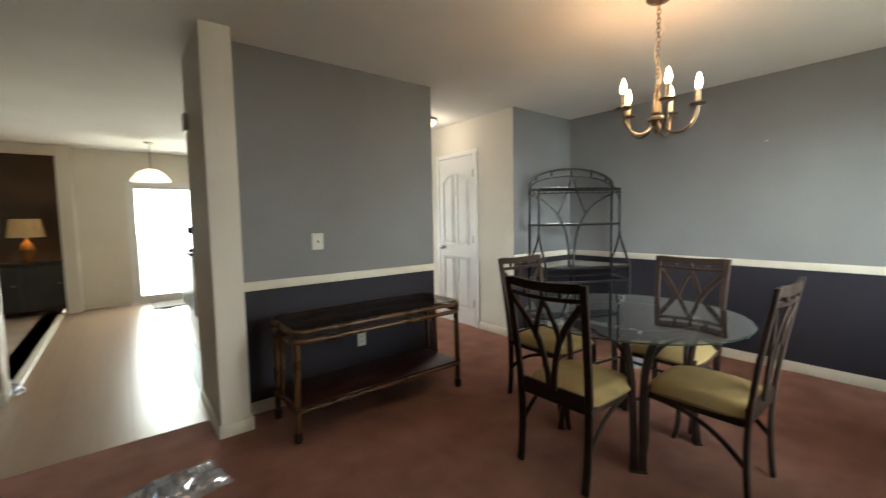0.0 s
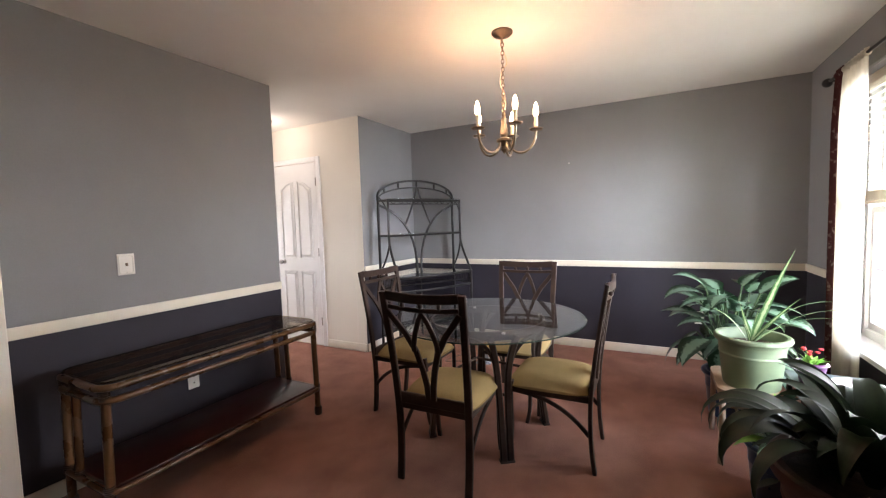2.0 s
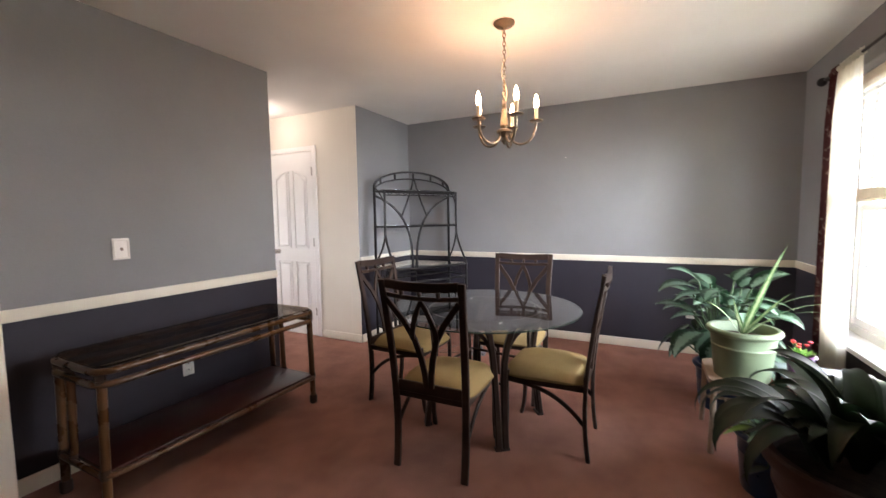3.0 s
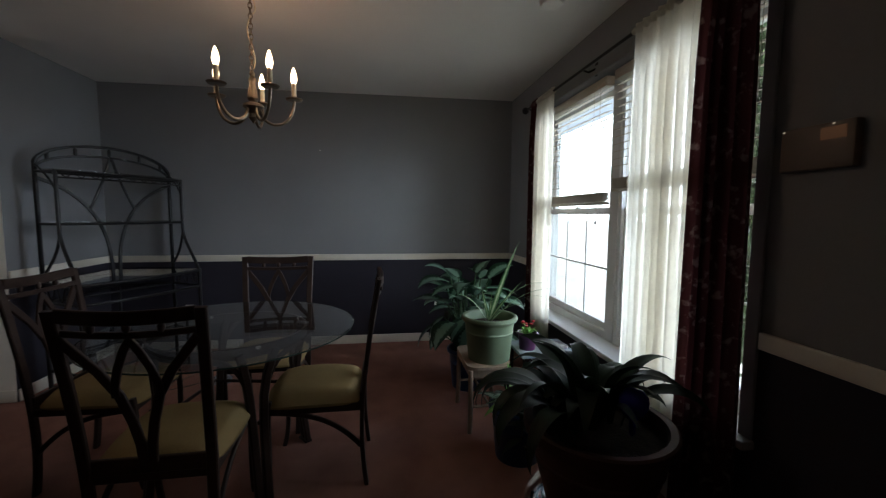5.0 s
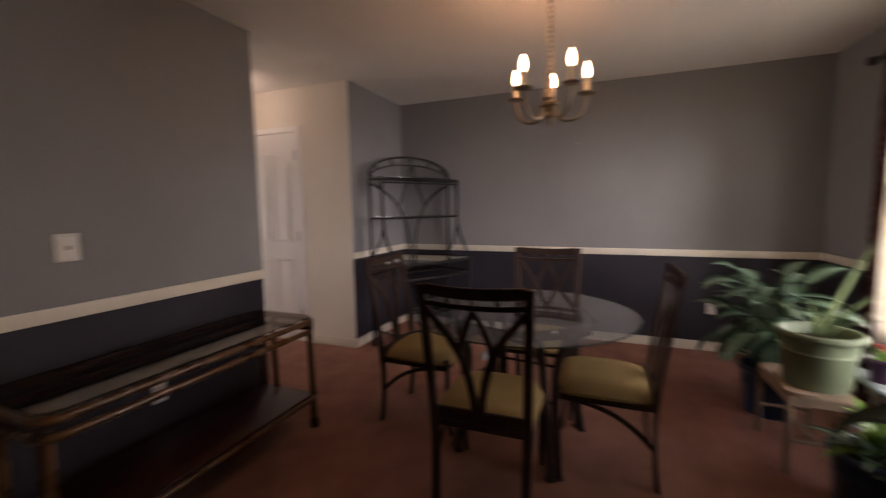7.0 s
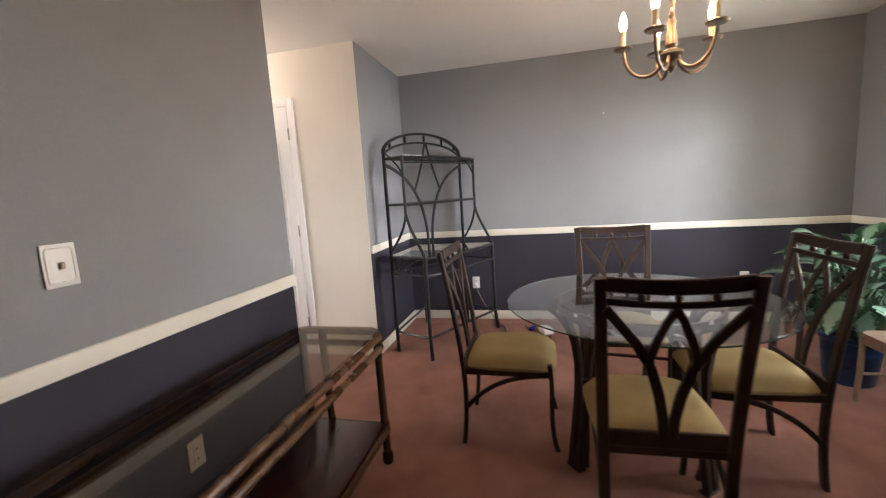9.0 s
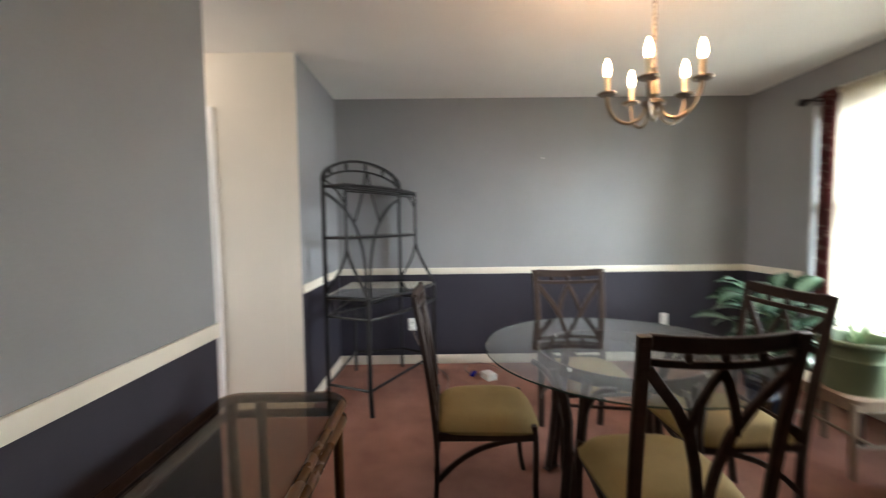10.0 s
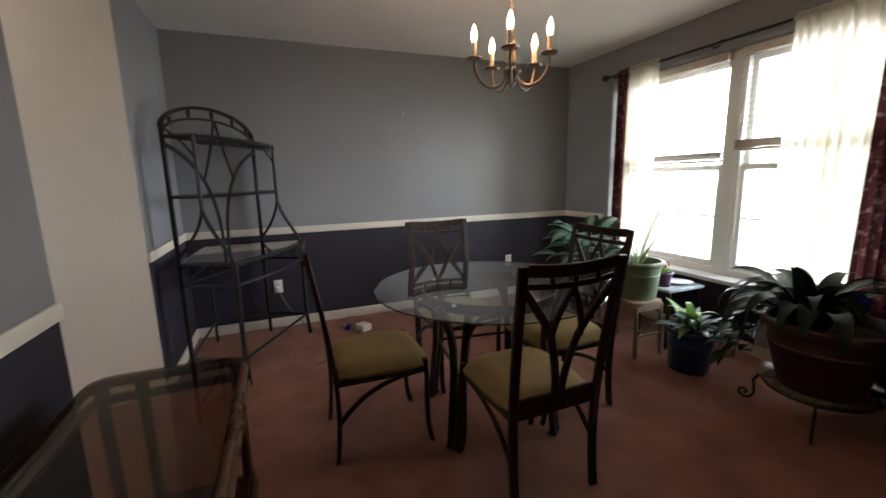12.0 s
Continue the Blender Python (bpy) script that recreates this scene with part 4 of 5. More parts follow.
part("top", slab(SQX + 0.02, SQY + 0.02, 0.380, 0.402, 0.06), STOOL, stool)
for y in (-SQY, SQY):
    part("apron", box_bm(-SQX, SQX, y - 0.008, y + 0.008, 0.335, 0.379, 0.003, 1), STOOL, stool)
for x in (-SQX, SQX):
    part("apron", box_bm(x - 0.008, x + 0.008, -SQY, SQY, 0.335, 0.379, 0.003, 1), STOOL, stool)
    part("side_stretcher", tube([(x * 1.03, -SQY, 0.16), (x * 1.03, SQY, 0.16)], 0.009, 8), STOOL, stool)
    for y in (-SQY, SQY):
        part("leg", tube([(x * 1.07, y * 1.05, 0), (x * 1.03, y, 0.17), (x, y, 0.38)], 0.015, 10), STOOL, stool)
part("front_stretcher", tube([(-SQX * 1.03, 0, 0.16), (SQX * 1.03, 0, 0.16)], 0.009, 8), STOOL, stool)
spike = thing("potted_aloe", "spiky striped plant in a pale green plastic pot on the stool", "plant", (SXX - 0.02, SYY - 0.01, 0.402))
pot(spike, 0.17, 0.275, 0.0, POT_GREEN, label="pale green ribbed pot")
rnd = random.Random(11)
for lean, ln_, wd, dr in ((17, 0.54, 0.034, 24), (-16, 0.22, 0.022, 24), (36, 0.32, 0.020, 30)):
    o = one_leaf(spike, L_SPIKE, (0.0, 0.0, 0.24), 180, 88, ln_, wd, dr, segs=12, blunt=0.6)
    o.matrix_basis = pose(0, 0.24 * math.sin(radians(lean)), 0.24 * (1 - math.cos(radians(lean))), lean, 0, 0)
for hd, lf, ln_, wd, dr in ((-95, 62, 0.44, 0.020, 85), (-110, 50, 0.50, 0.016, 75), (-80, 40, 0.42, 0.015, 70), (-20, 60, 0.26, 0.018, 70), (80, 62, 0.28, 0.018, 70), (150, 62, 0.24, 0.016, 60), (-140, 50, 0.30, 0.014, 70)):
    one_leaf(spike, L_SPIKE, (0.02 * math.cos(radians(hd)), 0.02 * math.sin(radians(hd)), 0.24), hd, lf, ln_, wd, dr, segs=10, blunt=0.35, twist=0.9)

broad = thing("broadleaf_plant", "leafy dieffenbachia with pale variegated leaves in a floor pot", "plant", (3.40, 0.09, 0.0))
pot(broad, 0.16, 0.30, 0.0, POT_BLUE, label="dark glazed pot")
for k in range(54):
    a = k * 137.5 + rnd.uniform(-25, 25)
    zz = 0.38 + 0.50 * (k / 54) + rnd.uniform(-0.06, 0.06)
    r = rnd.uniform(0.08, 0.25) * (1.15 - 0.5 * k / 54)
    b = (r * math.cos(radians(a)), r * math.sin(radians(a)), zz)
    ln_ = rnd.uniform(0.19, 0.27)
    one_leaf(broad, L_VAR, b, a + rnd.uniform(-20, 20), rnd.uniform(0, 45) if zz > 0.6 else rnd.uniform(-50, 5), ln_, ln_ * rnd.uniform(0.58, 0.74), rnd.uniform(50, 100), blunt=0.75, cup=0.18, twist=rnd.uniform(-0.6, 0.6))
    stem(broad, (rnd.uniform(-0.05, 0.05), rnd.uniform(-0.05, 0.05), 0.27), b, 0.005, STEM, rnd.uniform(-0.03, 0.03))

flower = thing("potted_flower", "small red flower in a purple pot on the window ledge table", "plant", (2.865, -0.175, 0.4555))
pot(flower, 0.065, 0.11, 0.0, POT_PURPLE, rim=0.008, label="shiny purple pot", lip=0.02)
for k in range(16):
    one_leaf(flower, L_LIME, (0.01 * math.cos(k), 0.01 * math.sin(k), 0.085), k * 67, rnd.uniform(25, 75), rnd.uniform(0.07, 0.11), 0.03, 60, segs=5)
for k in range(7):
    a = k * 0.9
    bm = lathe([(0.002, -0.006), (0.010, 0.0), (0.012, 0.005), (0.004, 0.009)], 9, (0.028 * math.cos(a), 0.035 * math.sin(a), 0.15 + 0.012 * (k % 3)))
    part("blossom", bm, FLOWER, flower, "red blossom")
side = thing("plant_table", "low plant table with a pale glass top under the window sill", "table", (2.89, -0.28, 0))
part("tabletop", box_bm(-0.15, 0.15, -0.18, 0.18, 0.432, 0.455, 0.006, 2), mat("pale_frosted_glass", (0.34, 0.40, 0.41), 0.14, var=0.2, scale=9), side, "pale frosted glass top")
for x in (-0.125, 0.125):
    for y in (-0.155, 0.155):
        part("leg", tube([(x, y, 0), (x, y, 0.432)], 0.013, 8), BRONZE, side)
saucer = tagged(part("saucer", lathe([(0.0, 0.0), (0.075, 0.0), (0.095, 0.014), (0.092, 0.016), (0.073, 0.004), (0.0, 0.004)], 36), FOIL, None), "clear grey plastic plant saucer on the low table", "saucer")
saucer.location = (2.86, -0.345, 0.4565)

bluepot = thing("potted_lily", "young light green plant in a dark blue floor pot", "plant", (2.48, 0.01, 0))
pot(bluepot, 0.155, 0.29, 0.0, POT_BLUE, label="dark blue plastic pot")
for k in range(30):
    a = k * 137.5
    one_leaf(bluepot, L_VAR if k % 9 else L_LIME, (0.04 * math.cos(a), 0.04 * math.sin(a), 0.25), a, rnd.uniform(25, 75), rnd.uniform(0.16, 0.28), rnd.uniform(0.06, 0.09), rnd.uniform(50, 130), blunt=0.65)
for hd, ln_, dr in ((-40, 0.30, 165), (140, 0.32, 172), (30, 0.26, 140), (200, 0.24, 120)):
    one_leaf(bluepot, L_LIME, (0.0, 0.0, 0.27), hd, 84, ln_, 0.06, dr, segs=14, blunt=0.55)

# big terracotta pot on a scrolled stand
BX, BY = 1.82, -0.07
stand = thing("plant_stand", "black wrought iron plant stand with scrolled feet", "plant stand", (BX, BY, 0))
part("ring", tube([(0.225 * math.cos(2 * math.pi * i / 40), 0.225 * math.sin(2 * math.pi * i / 40), 0.165) for i in range(40)], 0.007, 8, closed=True), BLACK, stand)
for k in range(4):
    a = radians(90 * k + 24)
    pts = [(0.225, 0.165), (0.25, 0.155), (0.268, 0.12), (0.262, 0.08), (0.258, 0.045), (0.275, 0.014), (0.305, 0.008), (0.328, 0.026), (0.325, 0.052), (0.303, 0.060), (0.290, 0.044), (0.300, 0.032)]
    part("scroll_leg", tube([(r * math.cos(a), r * math.sin(a), zz) for r, zz in pts], 0.007, 8), BLACK, stand)
    part("spoke", tube([(0.225 * math.cos(a), 0.225 * math.sin(a), 0.163), (0, 0, 0.163)], 0.006, 6), BLACK, stand)
tray = tagged(part("saucer", lathe([(0.0, 0.0), (0.225, 0.0), (0.262, 0.028), (0.258, 0.030), (0.222, 0.005), (0.0, 0.005)], 44), GLASS, None), "clear plastic saucer under the big pot", "saucer")
tray.location = (BX, BY, 0.172)
big = thing("potted_dracaena", "dark strap-leaved plant in a large terracotta bowl pot on a stand", "plant", (BX, BY, 0.178))
pot(big, 0.27, 0.365, 0.0, POT_TERRA, rim=0.03, taper=0.62, label="large terracotta pot", lip=0.05)
for k in range(36):
    a = k * 137.5 + rnd.uniform(-15, 15)
    r = rnd.uniform(0.01, 0.15)
    b = (0.085 + r * math.cos(radians(a)) * 0.8, -0.01 + r * math.sin(radians(a)), 0.31 + rnd.uniform(0, 0.06))
    one_leaf(big, L_DARK, b, a, rnd.uniform(55, 88), rnd.uniform(0.26, 0.42), rnd.uniform(0.07, 0.10), rnd.uniform(80, 200), segs=14, blunt=0.85, cup=0.3, twist=rnd.uniform(-0.5, 0.5))
for k in range(11):
    hd = -5 + 13 * k + rnd.uniform(-8, 8)
    b = (0.05 + 0.14 * math.cos(radians(hd)), 0.14 * math.sin(radians(hd)), 0.33)
    one_leaf(big, L_DARK, b, hd, rnd.uniform(50, 72), rnd.uniform(0.34, 0.48), rnd.uniform(0.075, 0.10), rnd.uniform(165, 215), segs=14, blunt=0.85, cup=0.3, twist=rnd.uniform(-0.5, 0.5))
for k in range(6):
    y0 = -0.12 + 0.05 * k
    a, b = Vector((0.20, y0, 0.33)), Vector((0.34 + rnd.uniform(0, 0.07), y0 + 0.03, rnd.uniform(0.0, 0.10)))
    part("trailing_stem", tube(bez(a, (0.29, y0, 0.42), (0.36, y0, 0.32), b, 8), 0.0025, 6), STEM, big)
    for q in range(10):
        p = bez(a, (0.29, y0, 0.42), (0.36, y0, 0.32), b, 10)[q + 1]
        one_leaf(big, L_DARK, tuple(p), rnd.uniform(-70, 110), rnd.uniform(-40, 40), rnd.uniform(0.10, 0.17), rnd.uniform(0.055, 0.075), rnd.uniform(40, 100), segs=6, blunt=0.8)
globe = thing("watering_globe", "blue glass watering globe stuck in the soil", "watering globe", (BX - 0.06, BY - 0.10, 0.50))
part("globe", lathe([(0.002, 0.0), (0.01, 0.01), (0.012, 0.06), (0.035, 0.08), (0.052, 0.115), (0.05, 0.15), (0.03, 0.175), (0.002, 0.182)], 24), BLUE, globe)


# ---- wall fittings and clutter ----
def oval_up(x, z, y):
    return [(p[0], y, p[1]) for p in oval(-x, x, -z, z, 0, 0.012)]


sw = thing("light_switch", "ivory embossed switch plate with a brass toggle on grey wall", "light switch", (1.405, YL, 1.15))
part("plate", box_bm(-0.043, 0.043, -0.007, -0.0005, -0.06, 0.06, 0.003, 2), PLASTIC, sw)
part("raised_border", tube(oval_up(0.034, 0.050, -0.0075), 0.0035, 8, closed=True), PLASTIC, sw)
part("toggle", box_bm(-0.005, 0.005, -0.019, -0.006, -0.010, 0.008, 0.002, 1), BRASS, sw)
for z in (-0.048, 0.048):
    part("screw", lathe([(0.003, 0), (0.003, 0.002)], 8, (0, -0.0075, z)), NICKEL, sw)


def outlet(at, turn, label):
    o = thing("wall_outlet", label, "outlet", at, turn, "wall outlets")
    part("plate", box_bm(-0.036, 0.036, -0.006, -0.0005, -0.058, 0.058, 0.003, 2), PLASTIC, o)
    for z in (-0.02, 0.02):
        part("socket", box_bm(-0.016, 0.016, -0.0085, -0.0055, z - 0.013, z + 0.013, 0.004, 2), PLASTIC, o)
        part("slots", box_bm(-0.004, 0.004, -0.009, -0.0084, z - 0.004, z + 0.004), BLACK, o)
    return o


outlet((1.732, YL, 0.36), 0, "white wall outlet on the slate wainscot behind the console")
outlet((XF, 2.535, 0.375), -90, "white wall outlet with a plug in the slate wainscot")
outlet((XF, 0.175, 0.39), -90, "white wall outlet in the slate wainscot")
outlet((0.16, 8.50, 0.36), 0, "white wall outlet on the cream kitchen wall")
plug = thing("power_cord", "tan power cord running from the outlet over the carpet", "cord", (0, 0, 0))
part("plug", box_bm(XF - 0.04, XF - 0.009, 2.52, 2.55, 0.34, 0.372, 0.006, 2), PLASTIC, plug)
part("cable", tube(bez((XF - 0.03, 2.535, 0.342), (XF - 0.05, 2.45, 0.12), (XF - 0.05, 2.35, 0.0), (XF - 0.25, 2.25, 0.005), 12) + bez((XF - 0.27, 2.24, 0.005), (3.9, 2.1, 0.005), (3.45, 2.5, 0.005), (3.62, 2.22, 0.005), 14) + bez((3.64, 2.18, 0.005), (3.75, 2.0, 0.005), (3.95, 2.05, 0.005), (4.05, 1.93, 0.005), 10), 0.004, 7), CORD, plug)
adapter = tagged(part("adapter_box", box_bm(-0.06, 0.06, -0.045, 0.045, 0, 0.055, 0.008, 2), PLASTIC, None), "white plastic adapter box on the carpet", "adapter")
adapter.matrix_world = pose(4.13, 1.87, 0.0, 0, 0, 25)
clip = tagged(part("blue_clip", box_bm(-0.05, 0.05, -0.02, 0.02, 0, 0.025, 0.008, 2), BLUE, None), "small blue plastic piece on the carpet", "clip")
clip.matrix_world = pose(4.22, 1.99, 0.0, 0, 0, -20)
loop = tagged(part("cord_loop", tube([(4.32 + 0.11 * math.cos(a), 1.90 + 0.16 * math.sin(a), 0.006 + 0.03 * max(0, math.sin(a + 1))) for a in [2 * math.pi * i / 30 for i in range(30)]], 0.004, 6, closed=True), CORD, None), "loop of thin cord lying on the carpet", "cord")
nail = tagged(part("wall_nail", lathe([(0.004, 0), (0.006, 0.006), (0.004, 0.01)], 10), PLASTIC, None), "small white wall hook in the grey wall", "hook")
nail.matrix_world = pose(XF, 1.316, 1.897, 0, -90, 0)
panel = thing("alarm_panel", "beige alarm keypad on the dark window wall", "keypad", (1.515, YW, 1.505))
part("case", box_bm(-0.106, 0.106, 0.0005, 0.03, -0.066, 0.066, 0.006, 2), mat("tan_keypad_plastic", (0.20, 0.155, 0.12), 0.4), panel)
part("display", box_bm(-0.085, -0.015, 0.0295, 0.032, 0.016, 0.052, 0.002, 1), mat("keypad_display", (0.20, 0.11, 0.06), 0.3, emit=(1.0, 0.45, 0.2), power=0.02), panel)
# two glints on the case, modelled as tiny glowing cones
for x in (-0.05, 0.095):
    part("glowing_glint", lathe([(0.0, 0.0), (0.004, 0.0), (0.003, 0.003)], 8, (x, 0.031, 0.058)), FROST, panel)
vent = thing("smoke_detector", "white round smoke detector on the ceiling", "smoke detector", (2.607, -0.17, H))
part("case", lathe([(0.065, 0.0), (0.065, -0.02), (0.055, -0.034), (0.02, -0.038), (0.0, -0.038)], 28), PLASTIC, vent)
part("base_ring", lathe([(0.072, 0.0), (0.072, -0.006), (0.066, -0.008)], 28), PLASTIC, vent)

# ---- foyer, kitchen and family room, seen past the wall end ----
slider = tagged(new("door_2"), "white sliding glass patio door, bright with daylight", "door", kind="structure")
bm = box_bm(SX0, SX0 + 0.05, 8.52, 8.62, 0, SZ1)
box_bm(SX1 - 0.05, SX1, 8.52, 8.62, 0, SZ1, bm=bm)
box_bm(SX0 + 0.05, SX1 - 0.05, 8.52, 8.62, SZ1 - 0.05, SZ1, bm=bm)
box_bm(SX0 + 0.05, SX1 - 0.05, 8.52, 8.62, -0.01, 0.03, bm=bm)
part("door_frame", bm, VINYL, slider)
sm = (SX0 + SX1) / 2
for a, b, y in ((SX0 + 0.05, sm + 0.03, 8.55), (sm - 0.03, SX1 - 0.05, 8.59)):
    bm = box_bm(a, a + 0.06, y - 0.018, y + 0.018, 0.03, SZ1 - 0.05)
    box_bm(b - 0.06, b, y - 0.018, y + 0.018, 0.03, SZ1 - 0.05, bm=bm)
    box_bm(a + 0.06, b - 0.06, y - 0.018, y + 0.018, 0.03, 0.12, bm=bm)
    box_bm(a + 0.06, b - 0.06, y - 0.018, y + 0.018, SZ1 - 0.12, SZ1 - 0.05, bm=bm)
    s = part("sliding_panel", bm, VINYL, slider)
    part("pane", box_bm(a + 0.06, b - 0.06, y - 0.003, y + 0.003, 0.12, SZ1 - 0.12), GLASS, s).visible_shadow = False

pend = thing("pendant_lamp", "white frosted glass dome pendant lamp over the breakfast area", "pendant lamp", (0.665, 7.45, 0))
part("canopy", lathe([(0.06, H), (0.06, H - 0.012), (0.02, H - 0.025)], 20), BRASS, pend)
part("rod", tube([(0, 0, H - 0.02), (0, 0, 2.07)], 0.006, 8), BRASS, pend)
part("shade", lathe([(0.03, 2.075), (0.09, 2.06), (0.17, 2.01), (0.225, 1.935), (0.245, 1.90), (0.24, 1.895), (0.215, 1.935), (0.16, 2.0), (0.03, 2.06)], 36, close=False), FROST, pend, "frosted glass shade")
cab = thing("kitchen_counter", "dark kitchen base cabinet with a dark worktop", "cabinet", (1.33, 7.0, 0))
part("body", box_bm(-0.36, 0.6, -0.7, 0.7, 0.1, 0.88, 0.004, 1), DARKWOOD, cab)
part("plinth", box_bm(-0.30, 0.55, -0.66, 0.66, 0.0, 0.1), DARKWOOD, cab)
part("worktop", box_bm(-0.39, 0.62, -0.72, 0.72, 0.88, 0.92, 0.006, 2), DARKWOOD, cab)
coffee = thing("coffee_maker", "black coffee maker on the kitchen worktop", "coffee maker", (1.06, 6.62, 0.92))
part("base", box_bm(-0.09, 0.09, -0.11, 0.11, 0, 0.04, 0.008, 2), BLACK, coffee)
part("column", box_bm(0.0, 0.09, -0.10, 0.10, 0.04, 0.30, 0.008, 2), BLACK, coffee)
part("head", box_bm(-0.09, 0.09, -0.11, 0.11, 0.24, 0.33, 0.01, 2), BLACK, coffee)
part("carafe", lathe([(0.05, 0.042), (0.062, 0.07), (0.062, 0.13), (0.045, 0.17), (0.05, 0.18)], 20, (-0.03, 0, 0)), GLASS, coffee)

rug = thing("door_mat", "grey flat door mat on the planks by the patio door", "mat", (1.05, 8.12, 0))
part("mat", box_bm(-0.45, 0.45, -0.28, 0.28, 0.0005, 0.012, 0.004, 1), mat("grey_mat_pile", (0.16, 0.145, 0.13), 0.95, var=0.2, scale=30, bump=0.6, bscale=200), rug)
part("binding", tube([(-0.45, -0.28, 0.006), (0.45, -0.28, 0.006), (0.45, 0.28, 0.006), (-0.45, 0.28, 0.006)], 0.006, 8, closed=True), CORD, rug)

side2 = thing("sideboard", "black sideboard against the brown accent wall", "sideboard", (-0.78, 8.62, 0))
part("body", box_bm(-0.55, 0.42, -0.22, 0.22, 0.08, 0.74, 0.005, 1), DARKWOOD, side2)
part("top", box_bm(-0.57, 0.44, -0.24, 0.24, 0.74, 0.775, 0.005, 2), DARKWOOD, side2)
for x in (-0.5, 0.37):
    for y in (-0.18, 0.18):
        part("foot", box_bm(x - 0.02, x + 0.02, y - 0.02, y + 0.02, 0, 0.08), DARKWOOD, side2)
for x in (-0.3, 0.17):
    d = part("door", box_bm(x - 0.22, x + 0.22, -0.235, -0.222, 0.12, 0.71, 0.004, 1), DARKWOOD, side2)
    part("handle", lathe([(0.012, 0), (0.015, 0.01), (0.008, 0.02)], 12, (x + 0.15, -0.24, 0.45)), BRASS, d)
tl = thing("table_lamp", "amber table lamp with a glowing drum shade, on the sideboard", "lamp", (-0.78, 8.55, 0.775))
part("base", lathe([(0.08, 0), (0.08, 0.02), (0.03, 0.04), (0.05, 0.10), (0.085, 0.18), (0.06, 0.27), (0.02, 0.31), (0.012, 0.36)], 28), mat("amber_ceramic", (0.35, 0.16, 0.05), 0.2, var=0.2, scale=8), tl)
part("shade", lathe([(0.20, 0.36), (0.16, 0.62)], 36, close=False), SHADE, tl, "glowing linen drum shade")
part("harp", tube([(0, 0, 0.34), (0, 0, 0.62)], 0.004, 6), BRASS, tl)
l = new("table_lamp_light", bpy.data.lights.new("table_lamp_light", "POINT"))
l.data.energy, l.data.color, l.data.shadow_soft_size = 0.8, (1.0, 0.62, 0.30), 0.05
l.location = (-0.78, 8.55, 1.27)

hall = thing("ceiling_light", "frosted dome ceiling light in the hall", "ceiling light", (3.10, 4.13, H))
part("base", lathe([(0.12, 0.0), (0.12, -0.02), (0.11, -0.025)], 28), BRASS, hall)
part("diffuser", lathe([(0.11, -0.022), (0.105, -0.05), (0.07, -0.08), (0.0, -0.09)], 28, close=False), FROST, hall, "frosted glass dome")
l = new("hall_light", bpy.data.lights.new("hall_light", "POINT"))
l.data.energy, l.data.color, l.data.shadow_soft_size = 0.85, (1.0, 0.86, 0.76), 0.08
l.location = (3.10, 4.13, H - 0.18)

chime = thing("door_chime", "small white chime box high on the foyer wall", "chime", (0.685, 3.6, 1.98))
part("case", box_bm(-0.03, -0.0005, -0.05, 0.05, -0.06, 0.06, 0.008, 2), PLASTIC, chime)


def crumple(name, at, sx, sy, seed, label):
    """A heap of crumpled clear wrap."""
    rnd2 = random.Random(seed)
    bm = bmesh.new()
    n = 22
    rows = [[bm.verts.new(((i / n - 0.5) * sx + rnd2.uniform(-1, 1) * sx / n * 0.6, (j / n - 0.5) * sy + rnd2.uniform(-1, 1) * sy / n * 0.6, max(0.003, 0.07 * (1 - (2 * i / n - 1) ** 2) * (1 - (2 * j / n - 1) ** 2) * rnd2.uniform(0.3, 1.3)))) for i in range(n + 1)] for j in range(n + 1)]
    for r0, r1 in zip(rows, rows[1:]):
        for a, b, c, d in zip(r0, r0[1:], r1[1:], r1):
            bm.faces.new((a, b, c, d))
    ob = tagged(part(name, bm, FOIL, None, smooth=False), label, "plastic wrap")
    ob.matrix_world = pose(*at, 0, 0, 12)


crumple("plastic_wrap", (0.38, 2.60, 0), 0.50, 0.30, 5, "crumpled silvery clear plastic wrap on the carpet")
crumple("plastic_wrap", (-0.47, 4.85, 0.012), 0.14, 0.35, 6, "crumpled clear plastic on the foyer floor")

crumple("plastic_bag", (3.72, 1.97, 0), 0.16, 0.14, 7, "small crumpled clear plastic bag on the carpet")

# ---- outdoors ----
bm = bmesh.new()
bmesh.ops.create_grid(bm, x_segments=2, y_segments=2, size=2500)
for v in bm.verts:
    v.co.z = -0.35
structure("ground", bm, GRASS, "pale sunlit lawn reaching to the horizon")


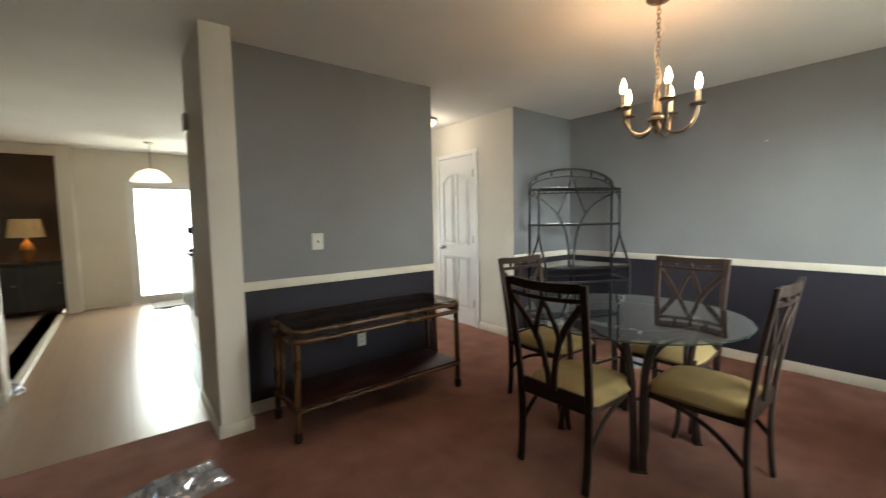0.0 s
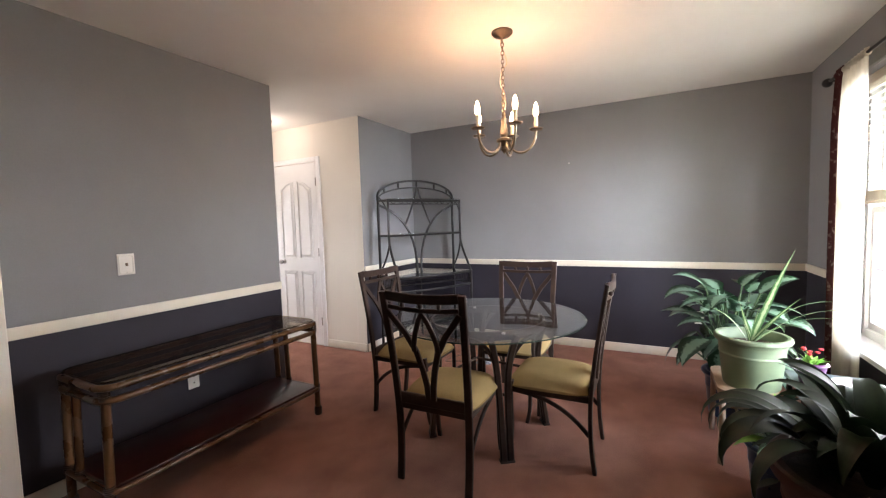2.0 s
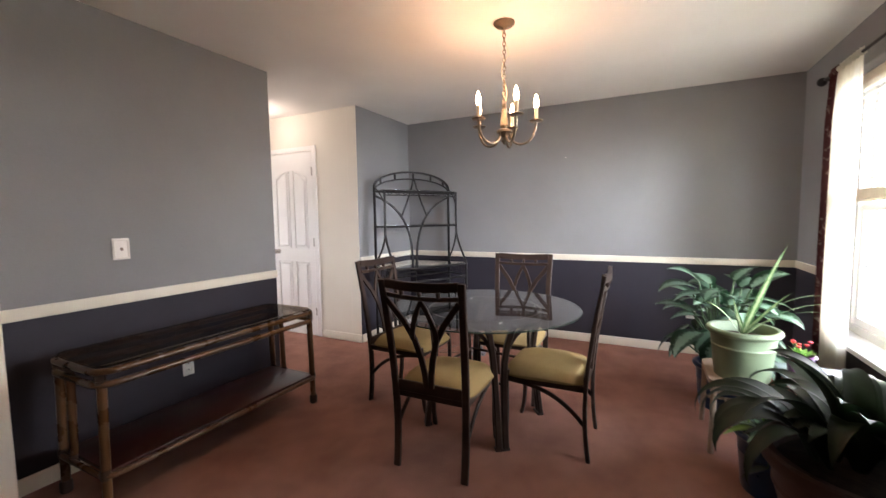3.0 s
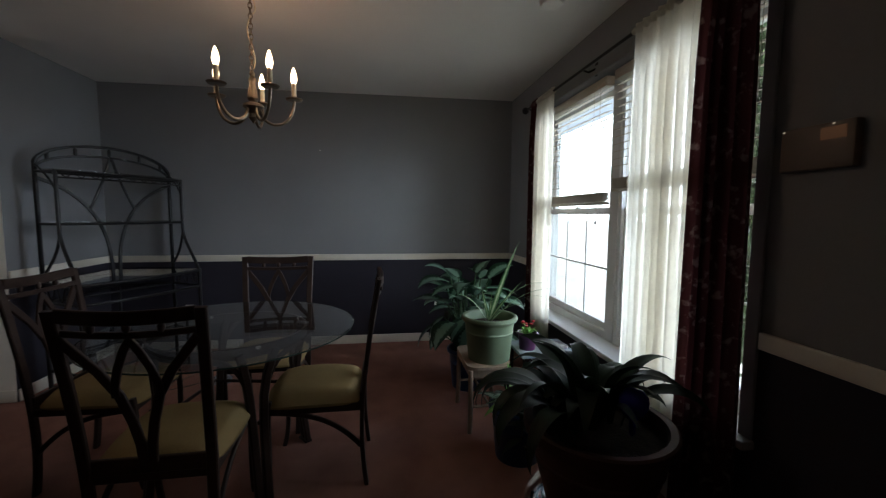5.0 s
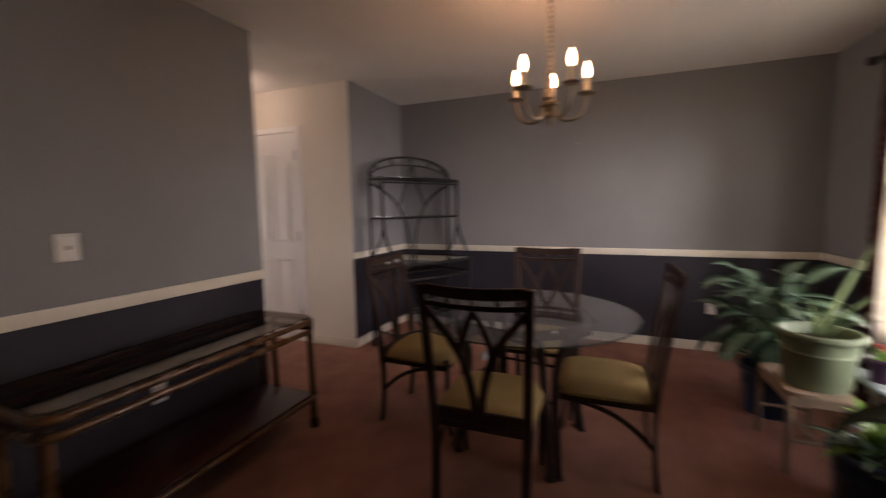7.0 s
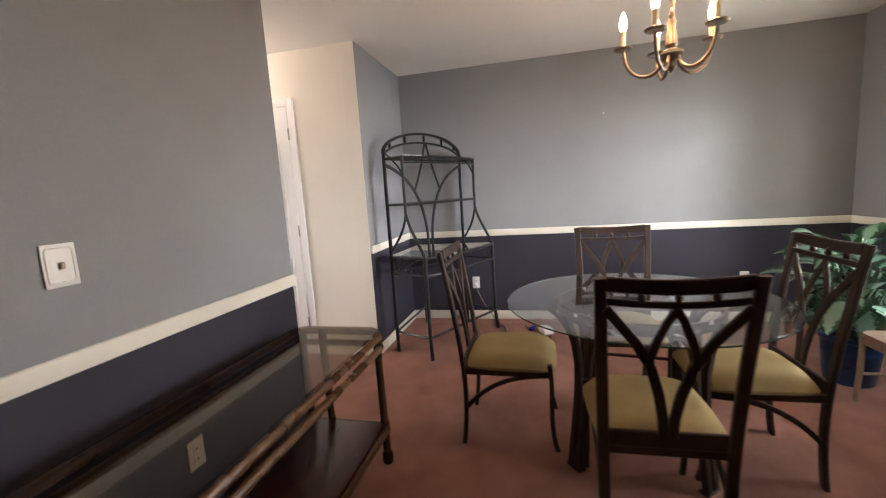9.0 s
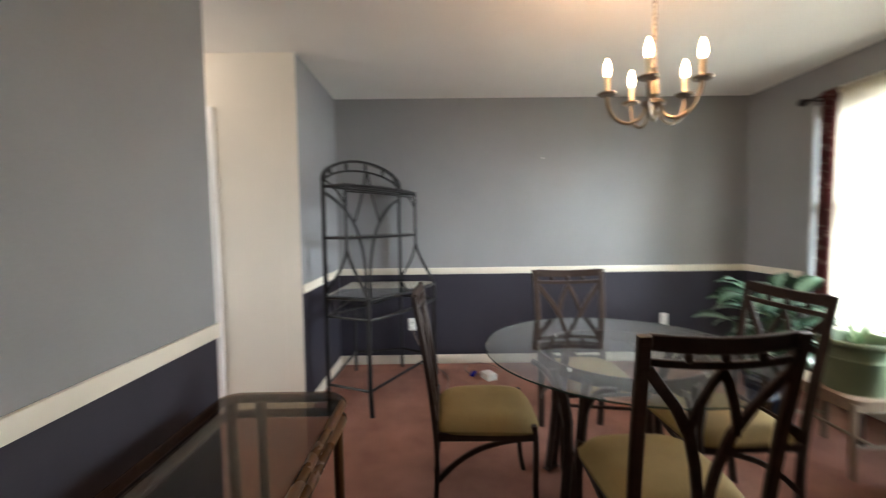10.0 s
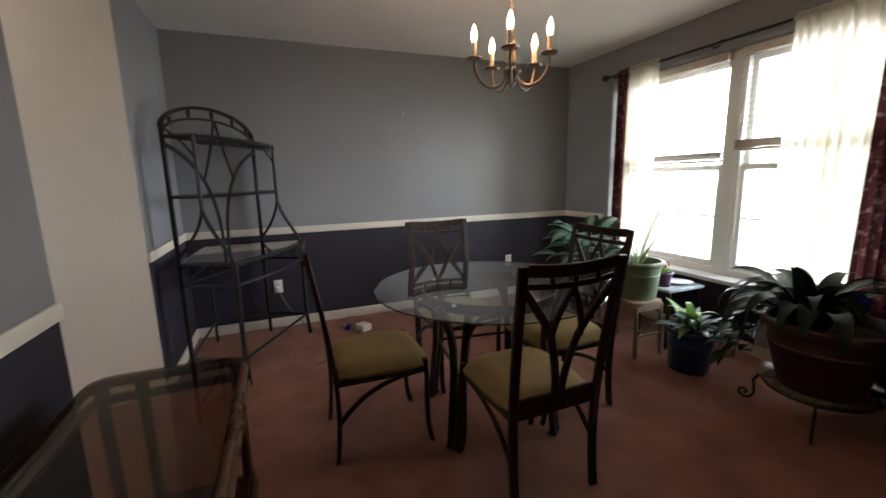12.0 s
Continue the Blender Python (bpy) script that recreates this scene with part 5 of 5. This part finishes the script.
def tree(x, y, h, seed, first=None, slim=1.0):
    """A garden tree: tapered trunk, limbs and a loose crown of many small leaves; slim narrows the crown."""
    if first:
        return copy_thing(first, pose(x, y, -0.35, 0, 0, seed * 57))
    t = thing("tree", "slim leafy green garden tree outside the window", "tree", (x, y, -0.35))
    r = random.Random(seed)
    bm = tube([(0, 0, 0), (0.05, 0.02, h * 0.25), (-0.04, 0.05, h * 0.5), (0.03, 0, h * 0.85)], h * 0.028, 10, taper=lambda k: 1 - 0.8 * k)
    tips = []
    for k in range(16):
        a, z0 = k * 2.4, h * (0.20 + 0.04 * k)
        ln_ = h * 0.33 * slim * (1.05 - k / 26)
        tip = Vector((math.cos(a) * ln_, math.sin(a) * ln_, z0 + h * 0.14))
        tube(bez((0, 0, z0), (math.cos(a) * ln_ * 0.3, math.sin(a) * ln_ * 0.3, z0 + 0.02 * h), (math.cos(a) * ln_ * 0.7, math.sin(a) * ln_ * 0.7, z0 + 0.08 * h), tip, 6), h * 0.008, 6, bm, taper=lambda q: 1 - 0.7 * q)
        tips += [tip * q + Vector((0, 0, z0 * (1 - q))) for q in (0.5, 0.75, 1.0)]
    part("trunk", bm, BARK, t)
    verts, faces = [], []
    for p in tips:
        for _ in range(150):
            c = p + Vector((r.gauss(0, 1), r.gauss(0, 1), r.gauss(0, 0.8))) * h * 0.055 * slim ** 0.4
            e = Euler((r.uniform(0, 6), r.uniform(0, 6), r.uniform(0, 6))).to_matrix()
            s = r.uniform(0.05, 0.10)
            i = len(verts)
            verts += [c + e @ Vector(q) * s for q in ((-1, 0, 0), (0, -0.45, 0.1), (1, 0, 0), (0, 0.45, 0.1))]
            faces.append((i, i + 1, i + 2, i + 3))
    me = bpy.data.meshes.new("crown")
    me.from_pydata(verts, [], faces)
    me.materials.append(TREELEAF)
    crown = new("crown", me)
    crown.parent = t
    return t


tree(2.55, -1.60, 3.0, 2, slim=0.16)
# two added emissive sheets: they whiten the window views and send light indoors
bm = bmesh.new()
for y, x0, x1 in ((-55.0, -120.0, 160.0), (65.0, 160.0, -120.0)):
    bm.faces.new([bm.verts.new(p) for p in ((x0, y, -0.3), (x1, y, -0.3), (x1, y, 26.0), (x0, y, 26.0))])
structure("backdrop", bm, mat("glowing_backdrop", (0.8, 0.82, 0.85), 1.0, emit=(0.93, 0.97, 1.0), power=5.0), "added glowing sheets standing in for the bright distance beyond the garden")

# ---- foyer planks ----
rnd = random.Random(21)
holder = bpy.data.objects["subfloor"]
for i in range(30):
    x = -2.2 + i * 0.19
    y = 3.315 - rnd.uniform(0, 1.2)
    while y < 8.50:
        x1 = x + 0.188
        y0, y1 = max(y, 3.725 if x1 > 0.69 and x > 0.685 else 3.315), min(y + 1.2, 4.53 if x1 < -0.50 else 8.498)
        inside = x1 < 0.685 or (x > 0.685 and x1 < XE)
        if not inside and x < 0.685 < x1:
            x1, inside = 0.683, True
        if inside and y1 - y0 > 0.05:
            ob = part("plank", box_bm(x, x1, y0, y1 - 0.002, -0.012, 0.0), PLANK, holder, smooth=False)
        y += 1.2
